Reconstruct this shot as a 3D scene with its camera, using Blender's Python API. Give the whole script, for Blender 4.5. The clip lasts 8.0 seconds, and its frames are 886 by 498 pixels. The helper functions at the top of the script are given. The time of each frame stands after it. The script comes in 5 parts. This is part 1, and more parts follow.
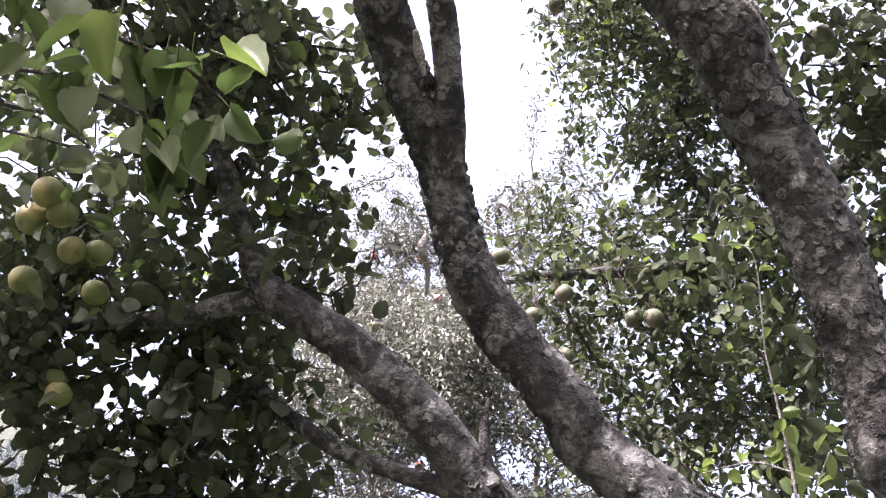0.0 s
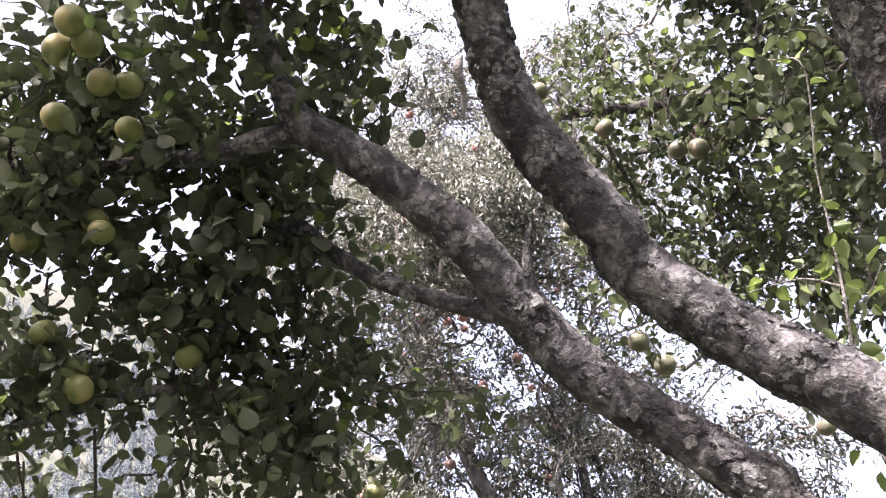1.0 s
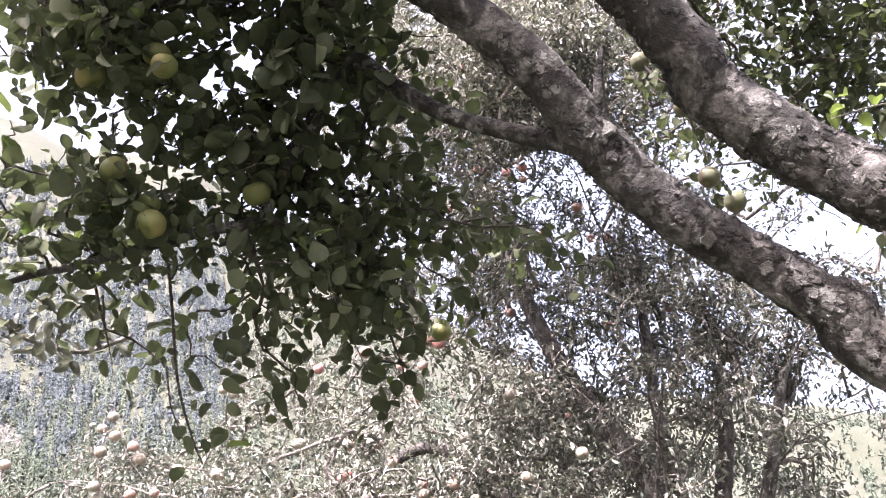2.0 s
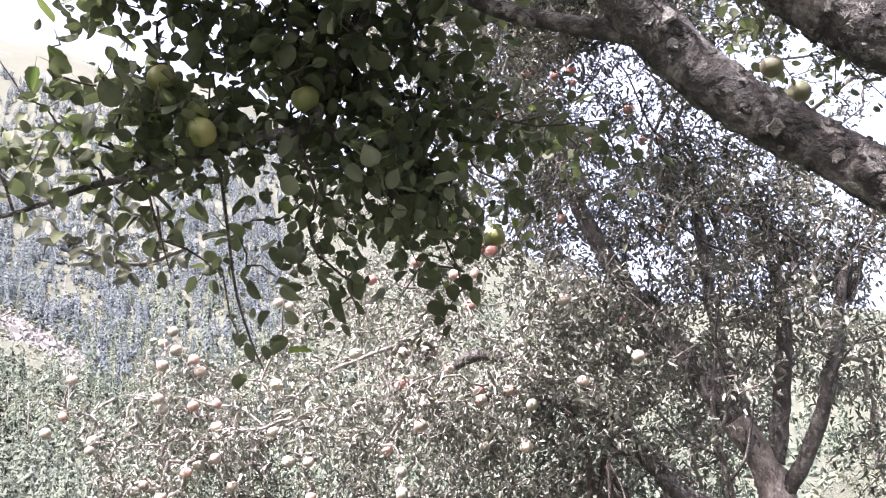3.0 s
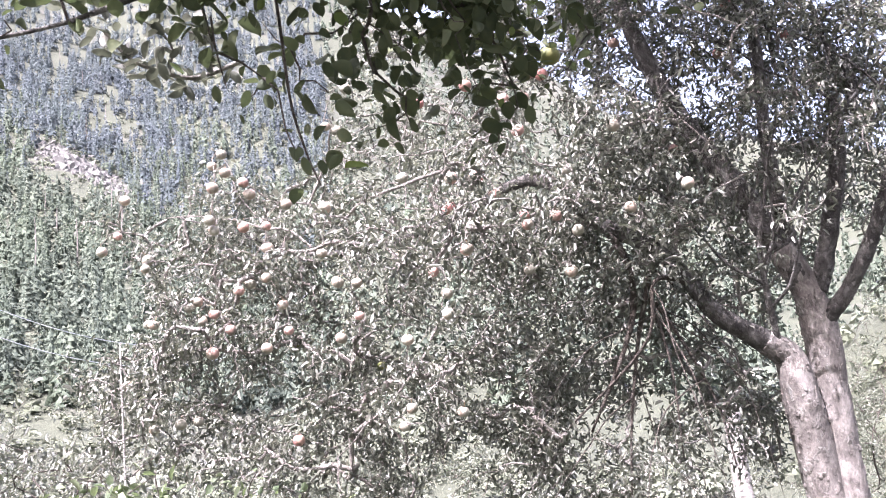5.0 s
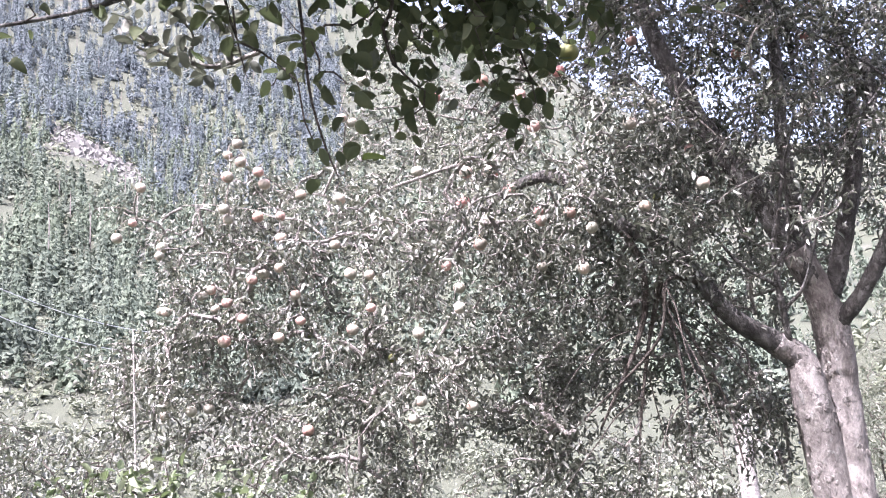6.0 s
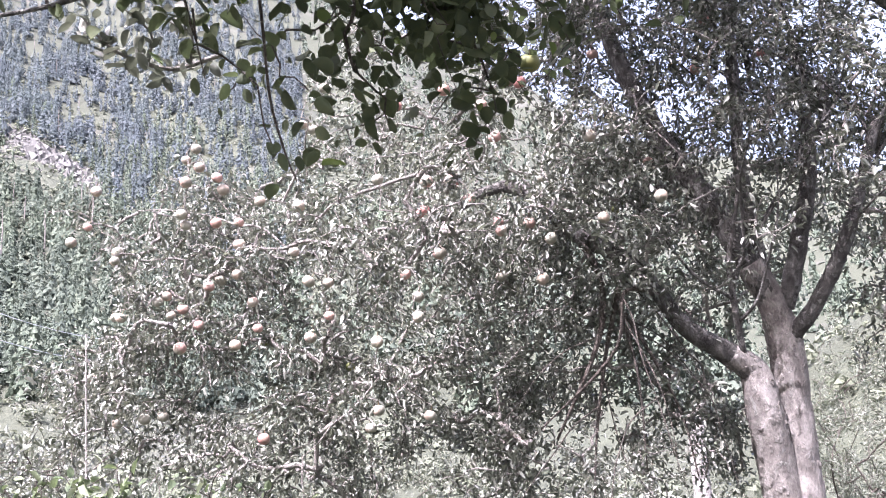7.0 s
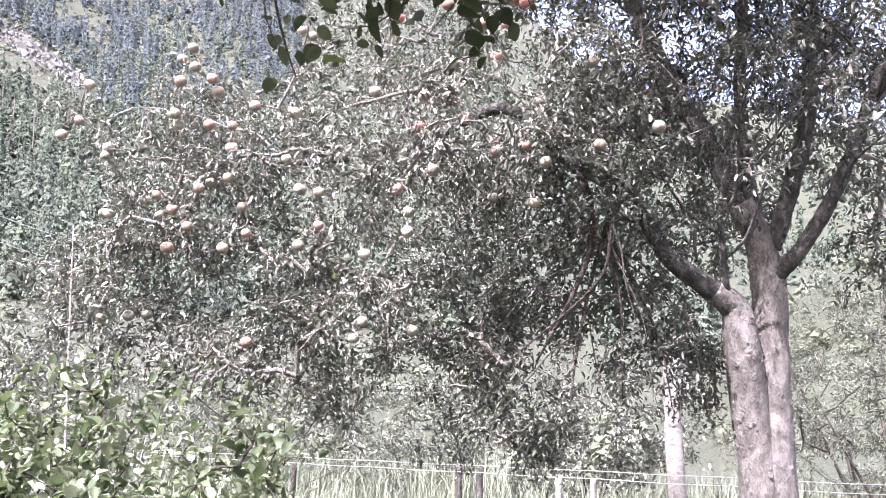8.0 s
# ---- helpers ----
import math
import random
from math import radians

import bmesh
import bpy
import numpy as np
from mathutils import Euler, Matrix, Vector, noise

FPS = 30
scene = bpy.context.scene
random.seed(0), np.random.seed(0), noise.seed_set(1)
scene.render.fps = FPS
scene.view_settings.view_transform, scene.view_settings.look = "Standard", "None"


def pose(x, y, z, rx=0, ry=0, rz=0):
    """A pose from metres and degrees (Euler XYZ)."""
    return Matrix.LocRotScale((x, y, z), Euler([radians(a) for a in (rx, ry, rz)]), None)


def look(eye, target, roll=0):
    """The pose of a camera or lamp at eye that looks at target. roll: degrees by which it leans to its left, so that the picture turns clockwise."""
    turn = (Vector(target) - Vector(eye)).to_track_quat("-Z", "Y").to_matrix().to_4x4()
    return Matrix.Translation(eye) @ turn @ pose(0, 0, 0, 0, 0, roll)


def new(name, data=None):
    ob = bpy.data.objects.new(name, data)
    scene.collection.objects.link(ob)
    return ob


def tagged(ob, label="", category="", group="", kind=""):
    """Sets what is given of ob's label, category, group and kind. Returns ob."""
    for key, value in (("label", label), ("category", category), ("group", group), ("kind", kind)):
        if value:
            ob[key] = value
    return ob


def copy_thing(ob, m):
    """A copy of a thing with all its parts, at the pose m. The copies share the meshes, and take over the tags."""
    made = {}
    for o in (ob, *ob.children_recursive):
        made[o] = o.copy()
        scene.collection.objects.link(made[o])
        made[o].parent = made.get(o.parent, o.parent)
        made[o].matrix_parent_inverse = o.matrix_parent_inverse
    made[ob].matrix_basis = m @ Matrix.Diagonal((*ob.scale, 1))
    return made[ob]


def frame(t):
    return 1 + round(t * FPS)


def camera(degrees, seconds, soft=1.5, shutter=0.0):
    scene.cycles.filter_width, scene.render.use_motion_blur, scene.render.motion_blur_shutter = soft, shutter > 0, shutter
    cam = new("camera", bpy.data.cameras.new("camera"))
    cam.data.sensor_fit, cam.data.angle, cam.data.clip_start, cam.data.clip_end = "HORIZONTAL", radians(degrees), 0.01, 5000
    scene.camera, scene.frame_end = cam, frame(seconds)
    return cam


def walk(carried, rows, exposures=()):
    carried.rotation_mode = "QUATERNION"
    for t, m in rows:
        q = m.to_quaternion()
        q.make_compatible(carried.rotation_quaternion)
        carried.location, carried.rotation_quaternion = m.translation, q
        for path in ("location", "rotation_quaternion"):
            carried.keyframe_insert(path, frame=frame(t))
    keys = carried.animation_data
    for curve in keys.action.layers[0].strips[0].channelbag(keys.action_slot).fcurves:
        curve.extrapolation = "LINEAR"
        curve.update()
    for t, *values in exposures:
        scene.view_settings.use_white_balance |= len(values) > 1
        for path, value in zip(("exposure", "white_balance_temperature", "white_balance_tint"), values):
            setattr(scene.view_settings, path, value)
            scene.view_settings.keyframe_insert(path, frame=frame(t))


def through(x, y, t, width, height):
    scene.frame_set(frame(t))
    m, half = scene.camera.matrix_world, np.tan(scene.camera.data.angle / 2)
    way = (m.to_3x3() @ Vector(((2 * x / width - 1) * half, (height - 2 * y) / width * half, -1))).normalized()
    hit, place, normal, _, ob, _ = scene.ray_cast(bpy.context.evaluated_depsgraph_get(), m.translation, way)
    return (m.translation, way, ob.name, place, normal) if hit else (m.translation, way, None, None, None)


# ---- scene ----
# ---------------------------------------------------------------- camera
cam = camera(50.0, 8.0, soft=1.1)
ROWS = [
    (0, 0.103, -0.214, 1.661, 134.1, 7.49, -7.74),
    (0.5, 0.118, -0.165, 1.632, 129.73, 7.49, -5.36),
    (1, 0.106, -0.127, 1.617, 126.8, 7.64, -4.53),
    (1.5, 0.093, -0.085, 1.593, 121.56, 7.17, -3.27),
    (1.7, 0.085, -0.078, 1.587, 120.35, 6.85, -2.53),
    (2.8, 0.06, -0.036, 1.581, 115.32, 6.63, 1.12),
    (3, 0.057, -0.027, 1.579, 114.17, 6.77, 1.8),
    (3.5, 0.038, -0.018, 1.575, 111.06, 6.59, 3.37),
    (4, 0.022, -0.005, 1.57, 108.04, 6.32, 4.39),
    (4.5, 0.017, -0.001, 1.563, 105.91, 5.93, 4.36),
    (5.8, 0.014, -0.033, 1.537, 103.34, 4.07, 3.47),
    (6, 0.008, -0.017, 1.548, 104.09, 3.89, 4.05),
    (6.5, 0.007, -0.028, 1.543, 105.67, 4.11, 3.71),
    (7, 0.011, -0.013, 1.542, 104.56, 3.72, 1.54),
    (7.5, -0.004, -0.009, 1.534, 103.8, 2.14, 0.75),
    (8, 0, 0, 1.5, 100.2, 0, 0),
]
walk(cam, [(t, pose(x, y, z, rx, ry, rz)) for t, x, y, z, rx, ry, rz in ROWS],
     [(0.0, 2.8, 6200, 26), (1.5, 2.95, 6450, 26), (3.0, 2.98, 6250, 26), (4.5, 2.92, 6100, 26), (6.5, 2.76, 5900, 26), (8.0, 2.68, 5950, 26)])

# ---------------------------------------------------------------- sky and sun
SUN_ELEVATION, SUN_AZIMUTH = radians(56), radians(214)   # azimuth from +Y towards +X
world = bpy.data.worlds.new("sky")
scene.world = world
world.use_nodes = True
wn = world.node_tree
sky = wn.nodes.new("ShaderNodeTexSky")
sky.sky_type, sky.sun_disc = 'NISHITA', False
sky.sun_elevation, sky.sun_rotation = SUN_ELEVATION, SUN_AZIMUTH
sky.altitude, sky.air_density, sky.dust_density = 300, 0.8, 10.0
sky.ozone_density = 0.15
wn.nodes["Background"].inputs["Strength"].default_value = 0.15
haze = wn.nodes.new("ShaderNodeHueSaturation")
haze.inputs["Saturation"].default_value = 0.72
wn.links.new(sky.outputs[0], haze.inputs["Color"])
wn.links.new(haze.outputs[0], wn.nodes["Background"].inputs["Color"])
sun = new("sun", bpy.data.lights.new("sun", 'SUN'))
sun.data.energy, sun.data.angle, sun.data.color = 2.9, radians(0.55), (1.0, 0.97, 0.93)
to_sun = Vector((math.sin(SUN_AZIMUTH) * math.cos(SUN_ELEVATION), math.cos(SUN_AZIMUTH) * math.cos(SUN_ELEVATION), math.sin(SUN_ELEVATION)))
sun.matrix_world = look((0, 0, 30), Vector((0, 0, 30)) - to_sun)


# ---------------------------------------------------------------- materials
class Nodes:
    """A small wrapper for writing node materials."""

    def __init__(self, name):
        self.mat = bpy.data.materials.new(name)
        self.mat.use_nodes = True
        self.tree = self.mat.node_tree
        self.bsdf = self.tree.nodes["Principled BSDF"]
        self.out = self.tree.nodes["Material Output"]

    def add(self, kind, **values):
        node = self.tree.nodes.new("ShaderNode" + kind)
        for key, value in values.items():
            node.inputs[key.replace("_", " ")].default_value = value
        return node

    def link(self, a, b):
        self.tree.links.new(a, b)

    def coords(self, scale=(1, 1, 1)):
        tex, mapping = self.add("TexCoord"), self.add("Mapping")
        mapping.inputs["Scale"].default_value = scale
        self.link(tex.outputs["Object"], mapping.inputs["Vector"])
        return mapping.outputs["Vector"]

    def noise(self, scale, detail=4.0, rough=0.55, at=None, warp=0.0):
        node = self.add("TexNoise", Scale=scale, Detail=detail, Roughness=rough, Distortion=warp)
        self.link(at if at else self.coords(), node.inputs["Vector"])
        return node.outputs["Fac"]

    def ramp(self, fac, *stops):
        node = self.add("ValToRGB")
        while len(node.color_ramp.elements) < len(stops):
            node.color_ramp.elements.new(0.5)
        for element, (at, colour) in zip(node.color_ramp.elements, stops):
            element.position = at
            element.color = (*colour, 1) if len(colour) == 3 else colour
        self.link(fac, node.inputs["Fac"])
        return node.outputs["Color"]

    def mix(self, fac, a, b, mode='MIX'):
        node = self.tree.nodes.new("ShaderNodeMix")
        node.data_type, node.blend_type = 'RGBA', mode
        for socket, value in ((node.inputs[0], fac), (node.inputs[6], a), (node.inputs[7], b)):
            if isinstance(value, (int, float)):
                socket.default_value = value
            elif isinstance(value, tuple):
                socket.default_value = (*value, 1)
            else:
                self.link(value, socket)
        return node.outputs[2]

    def bump(self, height, strength=0.5, distance=0.01):
        node = self.add("Bump", Strength=strength, Distance=distance)
        self.link(height, node.inputs["Height"])
        self.link(node.outputs["Normal"], self.bsdf.inputs["Normal"])

    def base(self, colour, rough=0.8):
        if isinstance(colour, tuple):
            self.bsdf.inputs["Base Color"].default_value = (*colour, 1)
        else:
            self.link(colour, self.bsdf.inputs["Base Color"])
        self.bsdf.inputs["Roughness"].default_value = rough
        return self.mat


def leaf_material(name, dark, mid, light, through_colour, amount=0.35, rough=0.42, gloss=0.3, spots=(0.13, 0.125, 0.06)):
    """A leaf: a waxy surface and light shining through it; the tone varies from leaf to leaf."""
    n = Nodes(name)
    island = n.add("NewGeometry").outputs["Random Per Island"]
    tone = n.ramp(island, (0.0, dark), (0.3, tuple(c * 1.25 for c in dark)), (0.62, mid), (0.94, light), (1.0, tuple(c * 1.25 for c in light)))
    blotch = n.noise(45, 3)
    tone = n.mix(n.ramp(blotch, (0.45, (0, 0, 0)), (0.75, (0.35, 0.35, 0.35))), tone, spots)
    n.base(tone, rough)
    n.bsdf.inputs["Specular IOR Level"].default_value = gloss
    n.bump(n.noise(160, 2), 0.25, 0.002)
    glow = n.add("BsdfTranslucent")
    n.link(n.mix(0.65, tone, through_colour), glow.inputs["Color"])
    both = n.add("MixShader", Fac=amount)
    n.link(n.bsdf.outputs[0], both.inputs[1])
    n.link(glow.outputs[0], both.inputs[2])
    n.link(both.outputs[0], n.out.inputs["Surface"])
    return n.mat


def bark_material(name, dark, mid, light, lichen, lichen_amount=0.5, scale=1.0, upright=1.0, relief=0.016):
    """Rough grey bark: plates, dark cracks, round pale lichens."""
    n = Nodes(name)
    at = n.coords((1, 1, upright))
    plates = n.noise(14 * scale, 6, 0.65, at, 0.6)
    fine = n.noise(90 * scale, 4, 0.6, at)
    tone = n.ramp(plates, (0.28, dark), (0.5, mid), (0.72, light))
    tone = n.mix(0.5, tone, n.ramp(fine, (0.3, (0.25, 0.24, 0.23)), (0.7, (0.85, 0.83, 0.8))), 'OVERLAY')
    cells = n.add("TexVoronoi", Scale=26 * scale, Randomness=1.0)
    n.link(n.mix(0.06, at, n.noise(40 * scale, 3, 0.6, at), 'ADD'), cells.inputs["Vector"])
    disc = n.ramp(cells.outputs["Distance"], (0.3, (1, 1, 1)), (0.42, (0, 0, 0)))
    where = n.ramp(n.noise(5 * scale, 3, 0.6, at), (0.62 - 0.3 * lichen_amount, (0, 0, 0)), (0.72 - 0.3 * lichen_amount, (1, 1, 1)))
    patch = n.mix(1.0, disc, where, 'MULTIPLY')
    tone = n.mix(n.mix(1.0, patch, (0.8, 0.8, 0.8), 'MULTIPLY'), tone, n.mix(fine, lichen, tuple(c * 0.55 for c in lichen)))
    n.base(tone, 0.92)
    n.bsdf.inputs["Specular IOR Level"].default_value = 0.2
    n.bump(n.mix(0.35, n.mix(0.4, plates, fine), disc, 'ADD'), 1.0, relief)
    return n.mat


def apple_material(name, ground, blush, blush_share):
    n = Nodes(name)
    at = n.coords()
    pick = n.add("ObjectInfo").outputs["Random"]
    streaks = n.noise(30, 5, 0.6, n.coords((1, 1, 0.25)))
    side = n.ramp(n.noise(14, 2, 0.5, at), (0.62 - 0.4 * blush_share, (0, 0, 0)), (0.8 - 0.3 * blush_share, (1, 1, 1)))
    shade = n.mix(pick, ground, tuple(c * 0.72 for c in ground))
    red = n.mix(streaks, blush, tuple(min(1, c * 1.7) for c in blush))
    specks = n.ramp(n.noise(420, 1), (0.70, (0, 0, 0)), (0.78, (0.22, 0.22, 0.22)))
    tone = n.mix(specks, n.mix(side, shade, red), (0.6, 0.55, 0.4))
    n.base(tone, 0.5)
    n.bsdf.inputs["Specular IOR Level"].default_value = 0.25
    n.bump(n.noise(90, 3), 0.08, 0.002)
    return n.mat


# near leaves: shade put into the dark set, light through into the next two
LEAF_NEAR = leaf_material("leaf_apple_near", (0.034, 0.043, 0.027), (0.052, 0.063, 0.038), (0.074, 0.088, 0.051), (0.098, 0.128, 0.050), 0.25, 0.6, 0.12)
LEAF_BRIGHT = leaf_material("leaf_apple_young_lit", (0.06, 0.085, 0.03), (0.09, 0.12, 0.04), (0.12, 0.15, 0.055), (0.20, 0.28, 0.055), 0.42)
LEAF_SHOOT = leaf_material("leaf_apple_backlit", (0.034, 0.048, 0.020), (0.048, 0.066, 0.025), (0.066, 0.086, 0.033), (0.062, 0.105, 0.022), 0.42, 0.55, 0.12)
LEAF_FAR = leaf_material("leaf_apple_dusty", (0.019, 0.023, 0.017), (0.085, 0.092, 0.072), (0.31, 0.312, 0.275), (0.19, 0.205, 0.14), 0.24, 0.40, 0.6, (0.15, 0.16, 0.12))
LEAF_BUSH = leaf_material("leaf_vine", (0.048, 0.066, 0.038), (0.130, 0.156, 0.098), (0.27, 0.29, 0.22), (0.13, 0.18, 0.065), 0.3, 0.6, 0.2)
LEAF_WILLOW = leaf_material("leaf_willow", (0.07, 0.082, 0.066), (0.12, 0.132, 0.108), (0.21, 0.22, 0.19), (0.16, 0.18, 0.1), 0.25, 0.45)
LICHEN = bark_material("lichen_rosette", (0.036, 0.036, 0.034), (0.10, 0.099, 0.093), (0.20, 0.199, 0.188), (0.22, 0.22, 0.20), 0.6, 3.0)
BARK_NEAR = bark_material("bark_apple_lichen", (0.008, 0.0076, 0.0075), (0.035, 0.0335, 0.0328), (0.19, 0.183, 0.178), (0.20, 0.198, 0.187), 0.6, 1.25)
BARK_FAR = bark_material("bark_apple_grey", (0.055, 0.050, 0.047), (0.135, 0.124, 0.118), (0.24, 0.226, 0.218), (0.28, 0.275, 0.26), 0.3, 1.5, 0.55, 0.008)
# darker grey than the trunk: the crown's shade is put into this bark
BARK_SHADED = bark_material("bark_apple_shaded", (0.018, 0.017, 0.0165), (0.058, 0.055, 0.053), (0.165, 0.159, 0.154), (0.24, 0.236, 0.225), 0.5, 1.5, 0.7)
TWIG = bark_material("bark_twig", (0.02, 0.017, 0.015), (0.05, 0.043, 0.038), (0.10, 0.088, 0.08), (0.16, 0.16, 0.14), 0.2, 2.0)
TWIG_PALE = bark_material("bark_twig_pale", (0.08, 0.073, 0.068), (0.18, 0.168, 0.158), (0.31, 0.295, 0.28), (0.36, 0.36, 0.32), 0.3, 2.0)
APPLE_GREEN = apple_material("apple_skin_green", (0.118, 0.132, 0.044), (0.130, 0.114, 0.044), 0.2)
APPLE_DULL = apple_material("apple_skin_dull", (0.105, 0.108, 0.066), (0.112, 0.088, 0.062), 0.3)
APPLE_PINK = apple_material("apple_skin_pink", (0.26, 0.235, 0.195), (0.24, 0.155, 0.135), 0.5)
APPLE_RED = apple_material("apple_skin_red", (0.27, 0.19, 0.15), (0.235, 0.115, 0.105), 0.65)
APPLE_CREAM = apple_material("apple_skin_cream", (0.275, 0.265, 0.22), (0.25, 0.20, 0.165), 0.25)
STALK = Nodes("apple_stalk").base((0.12, 0.08, 0.04), 0.8)


# ---------------------------------------------------------------- mesh tools
rng = np.random.default_rng(7)


def mesh_of(name, verts, faces, material, smooth=True):
    """A mesh from vertices and an (n, 3) or (n, 4) array of faces."""
    verts, faces = np.asarray(verts, dtype=np.float32), np.asarray(faces, dtype=np.int32)
    me = bpy.data.meshes.new(name)
    me.vertices.add(len(verts))
    me.vertices.foreach_set("co", verts.ravel())
    n, k = faces.shape
    me.loops.add(n * k)
    me.loops.foreach_set("vertex_index", faces.ravel())
    me.polygons.add(n)
    me.polygons.foreach_set("loop_start", np.arange(0, n * k, k, dtype=np.int32))
    me.polygons.foreach_set("use_smooth", np.full(n, smooth))
    me.materials.append(material)
    me.update(calc_edges=True)
    return me


def part(name, data, parent, label="", kind=""):
    ob = new(name, data)
    ob.parent = parent
    return tagged(ob, label, kind=kind)


def thing(name, at, label, category, group="", kind=""):
    ob = new(name)
    ob.empty_display_size = 0.1
    ob.location = at
    return tagged(ob, label, category, group, kind)


def spline(points, per=8):
    """A smooth line through points (rows of x, y, z, radius)."""
    p = np.array(points, dtype=float)
    p = np.vstack([2 * p[0] - p[1], p, 2 * p[-1] - p[-2]])
    out = []
    for i in range(1, len(p) - 2):
        a, b, c, d = p[i - 1:i + 3]
        for s in np.linspace(0, 1, per, endpoint=False):
            out.append(0.5 * (2 * b + (c - a) * s + (2 * a - 5 * b + 4 * c - d) * s ** 2 + (3 * b - a - 3 * c + d) * s ** 3))
    out.append(p[-2])
    return np.array(out)


def bulge(p, grain):
    """How far bark swells or shrinks at a place."""
    v = Vector(p)
    crack = abs(noise.noise(v * grain * 2.3))
    return noise.noise(v * grain) + 0.5 * noise.noise(v * grain * 3.1) + 0.35 * noise.noise(v * grain * 7.3) - 0.9 * max(0.0, 0.12 - crack) * 6


def tube(line, sides=6, knobbly=0.0, grain=14.0):
    """Vertices and quads of a tapered limb along a line of x, y, z, radius, its ends closed by narrowing."""
    line = np.asarray(line, dtype=float)
    pos, rad = line[:, :3], np.maximum(line[:, 3], 0.0008)
    tan = np.gradient(pos, axis=0)
    tan /= np.linalg.norm(tan, axis=1)[:, None] + 1e-9
    side = np.cross(tan[0], (0.31, 0.22, 0.92))
    verts = []
    angles = np.arange(sides) * 2 * math.pi / sides
    for p, t, r in zip(pos, tan, rad):
        side = side - t * side.dot(t)
        side /= np.linalg.norm(side) + 1e-9
        up = np.cross(t, side)
        ring = p + r * (np.cos(angles)[:, None] * side + np.sin(angles)[:, None] * up)
        if knobbly:
            for k in range(sides):
                ring[k] = p + (ring[k] - p) * (1 + knobbly * bulge(ring[k], grain))
        verts.append(ring)
    n = len(line)
    verts = np.concatenate(verts + [pos[:1], pos[-1:]])
    i, k = np.meshgrid(np.arange(n - 1), np.arange(sides), indexing="ij")
    a, b = (i * sides + k).ravel(), (i * sides + (k + 1) % sides).ravel()
    faces = np.stack([a, b, b + sides, a + sides], 1)
    ks = np.arange(sides)
    first, last = n * sides, n * sides + 1
    caps = np.stack([np.full(sides, first), (ks + 1) % sides, ks, np.full(sides, first)], 1)[:, [0, 1, 2, 2]]
    return verts, faces, (first, last, sides, n)


def limb_mesh(name, points, material, sides=20, per=10, knobbly=0.1, grain=14.0):
    line = spline(points, per)
    verts, faces, (first, last, s, n) = tube(line, sides, knobbly, grain)
    me = bpy.data.meshes.new(name)
    fl = [tuple(f) for f in faces] + [(first, (k + 1) % s, k) for k in range(s)] + [(last, (n - 1) * s + k, (n - 1) * s + (k + 1) % s) for k in range(s)]
    me.from_pydata([tuple(v) for v in verts], [], fl)
    me.polygons.foreach_set("use_smooth", [True] * len(fl))
    me.materials.append(material)
    me.update()
    return me


def many_tubes(name, lines, material, sides=5):
    vs, fs, count = [], [], 0
    for line in lines:
        v, f, _ = tube(line, sides)
        vs.append(v), fs.append(f + count)
        count += len(v)
    return mesh_of(name, np.concatenate(vs), np.concatenate(fs), material)


def crust(name, points, n, sizes, material, knobbly, grain, proud=0.003, rosette=True, skip=0.12, long=1.0):
    """Lichen rosettes or bark scales scattered over a limb: small domed discs with an uneven rim."""
    line = spline(points, 14)
    tan = unit(np.gradient(line[:, :3], axis=0))
    vs, fs, count = [], [], 0
    tries = 0
    while len(vs) < n and tries < n * 12:
        tries += 1
        i = rng.integers(int(len(line) * skip), len(line) - 2)
        p, r, t = line[i, :3], line[i, 3], tan[i]
        d = unit(np.cross(t, rng.normal(0, 1, 3)))
        q = p + d * r
        if noise.noise(Vector(q) * 7 + Vector((9, 2, 5))) < rng.uniform(-0.35, 0.25):
            continue
        q = p + d * r * (1 + knobbly * bulge(q, grain))
        size = min(rng.uniform(*sizes), r * 0.8) * rng.uniform(0.6, 1)
        u = unit(np.cross(d, t))
        tilt = rng.normal(0, 0.18)
        nrm = unit(d + u * tilt * 0.5 + t * tilt)
        u = unit(np.cross(nrm, t))
        w = np.cross(u, nrm)
        k = 11
        ang = np.arange(k) * 2 * math.pi / k + rng.random()
        wob = rng.uniform(0.75, 1.2, k)
        rings = [(q + nrm * proud * (0.5 if rosette else 1.1))[None]]
        for f, h in ((0.45, 0.7 if rosette else 1.2), (0.8, 1.25 if rosette else 1.0), (1.0, -0.6)):
            drop = (1 - math.cos(min(1.2, f * size / max(r, 0.01)))) * r
            rings.append(q + size * f * wob[:, None] * (np.cos(ang)[:, None] * u + long * np.sin(ang)[:, None] * w) + nrm * (proud * h - abs(drop) * (np.cos(ang) ** 2)[:, None]))
        v = np.concatenate(rings)
        f = [(0, 1 + a, 1 + (a + 1) % k) for a in range(k)]
        for ring in range(2):
            o = 1 + ring * k
            for a in range(k):
                b = (a + 1) % k
                f += [(o + a, o + k + a, o + k + b), (o + a, o + k + b, o + b)]
        vs.append(v), fs.append(np.array(f) + count)
        count += len(v)
    return mesh_of(name, np.concatenate(vs), np.concatenate(fs), material, False)


# leaf outlines: x along the leaf, y across it; the halves fold up along the midrib
LEAF_V = np.array([(0, 0, 0), (0.36, 0, -0.01), (0.72, 0, -0.01), (1, 0, -0.04),
                   (0.22, 0.27, 0.07), (0.62, 0.27, 0.08), (0.22, -0.27, 0.07), (0.62, -0.27, 0.08)])
LEAF_F = np.array([(0, 1, 4), (1, 5, 4), (1, 2, 5), (2, 3, 5), (0, 6, 1), (1, 6, 7), (1, 7, 2), (2, 7, 3)])


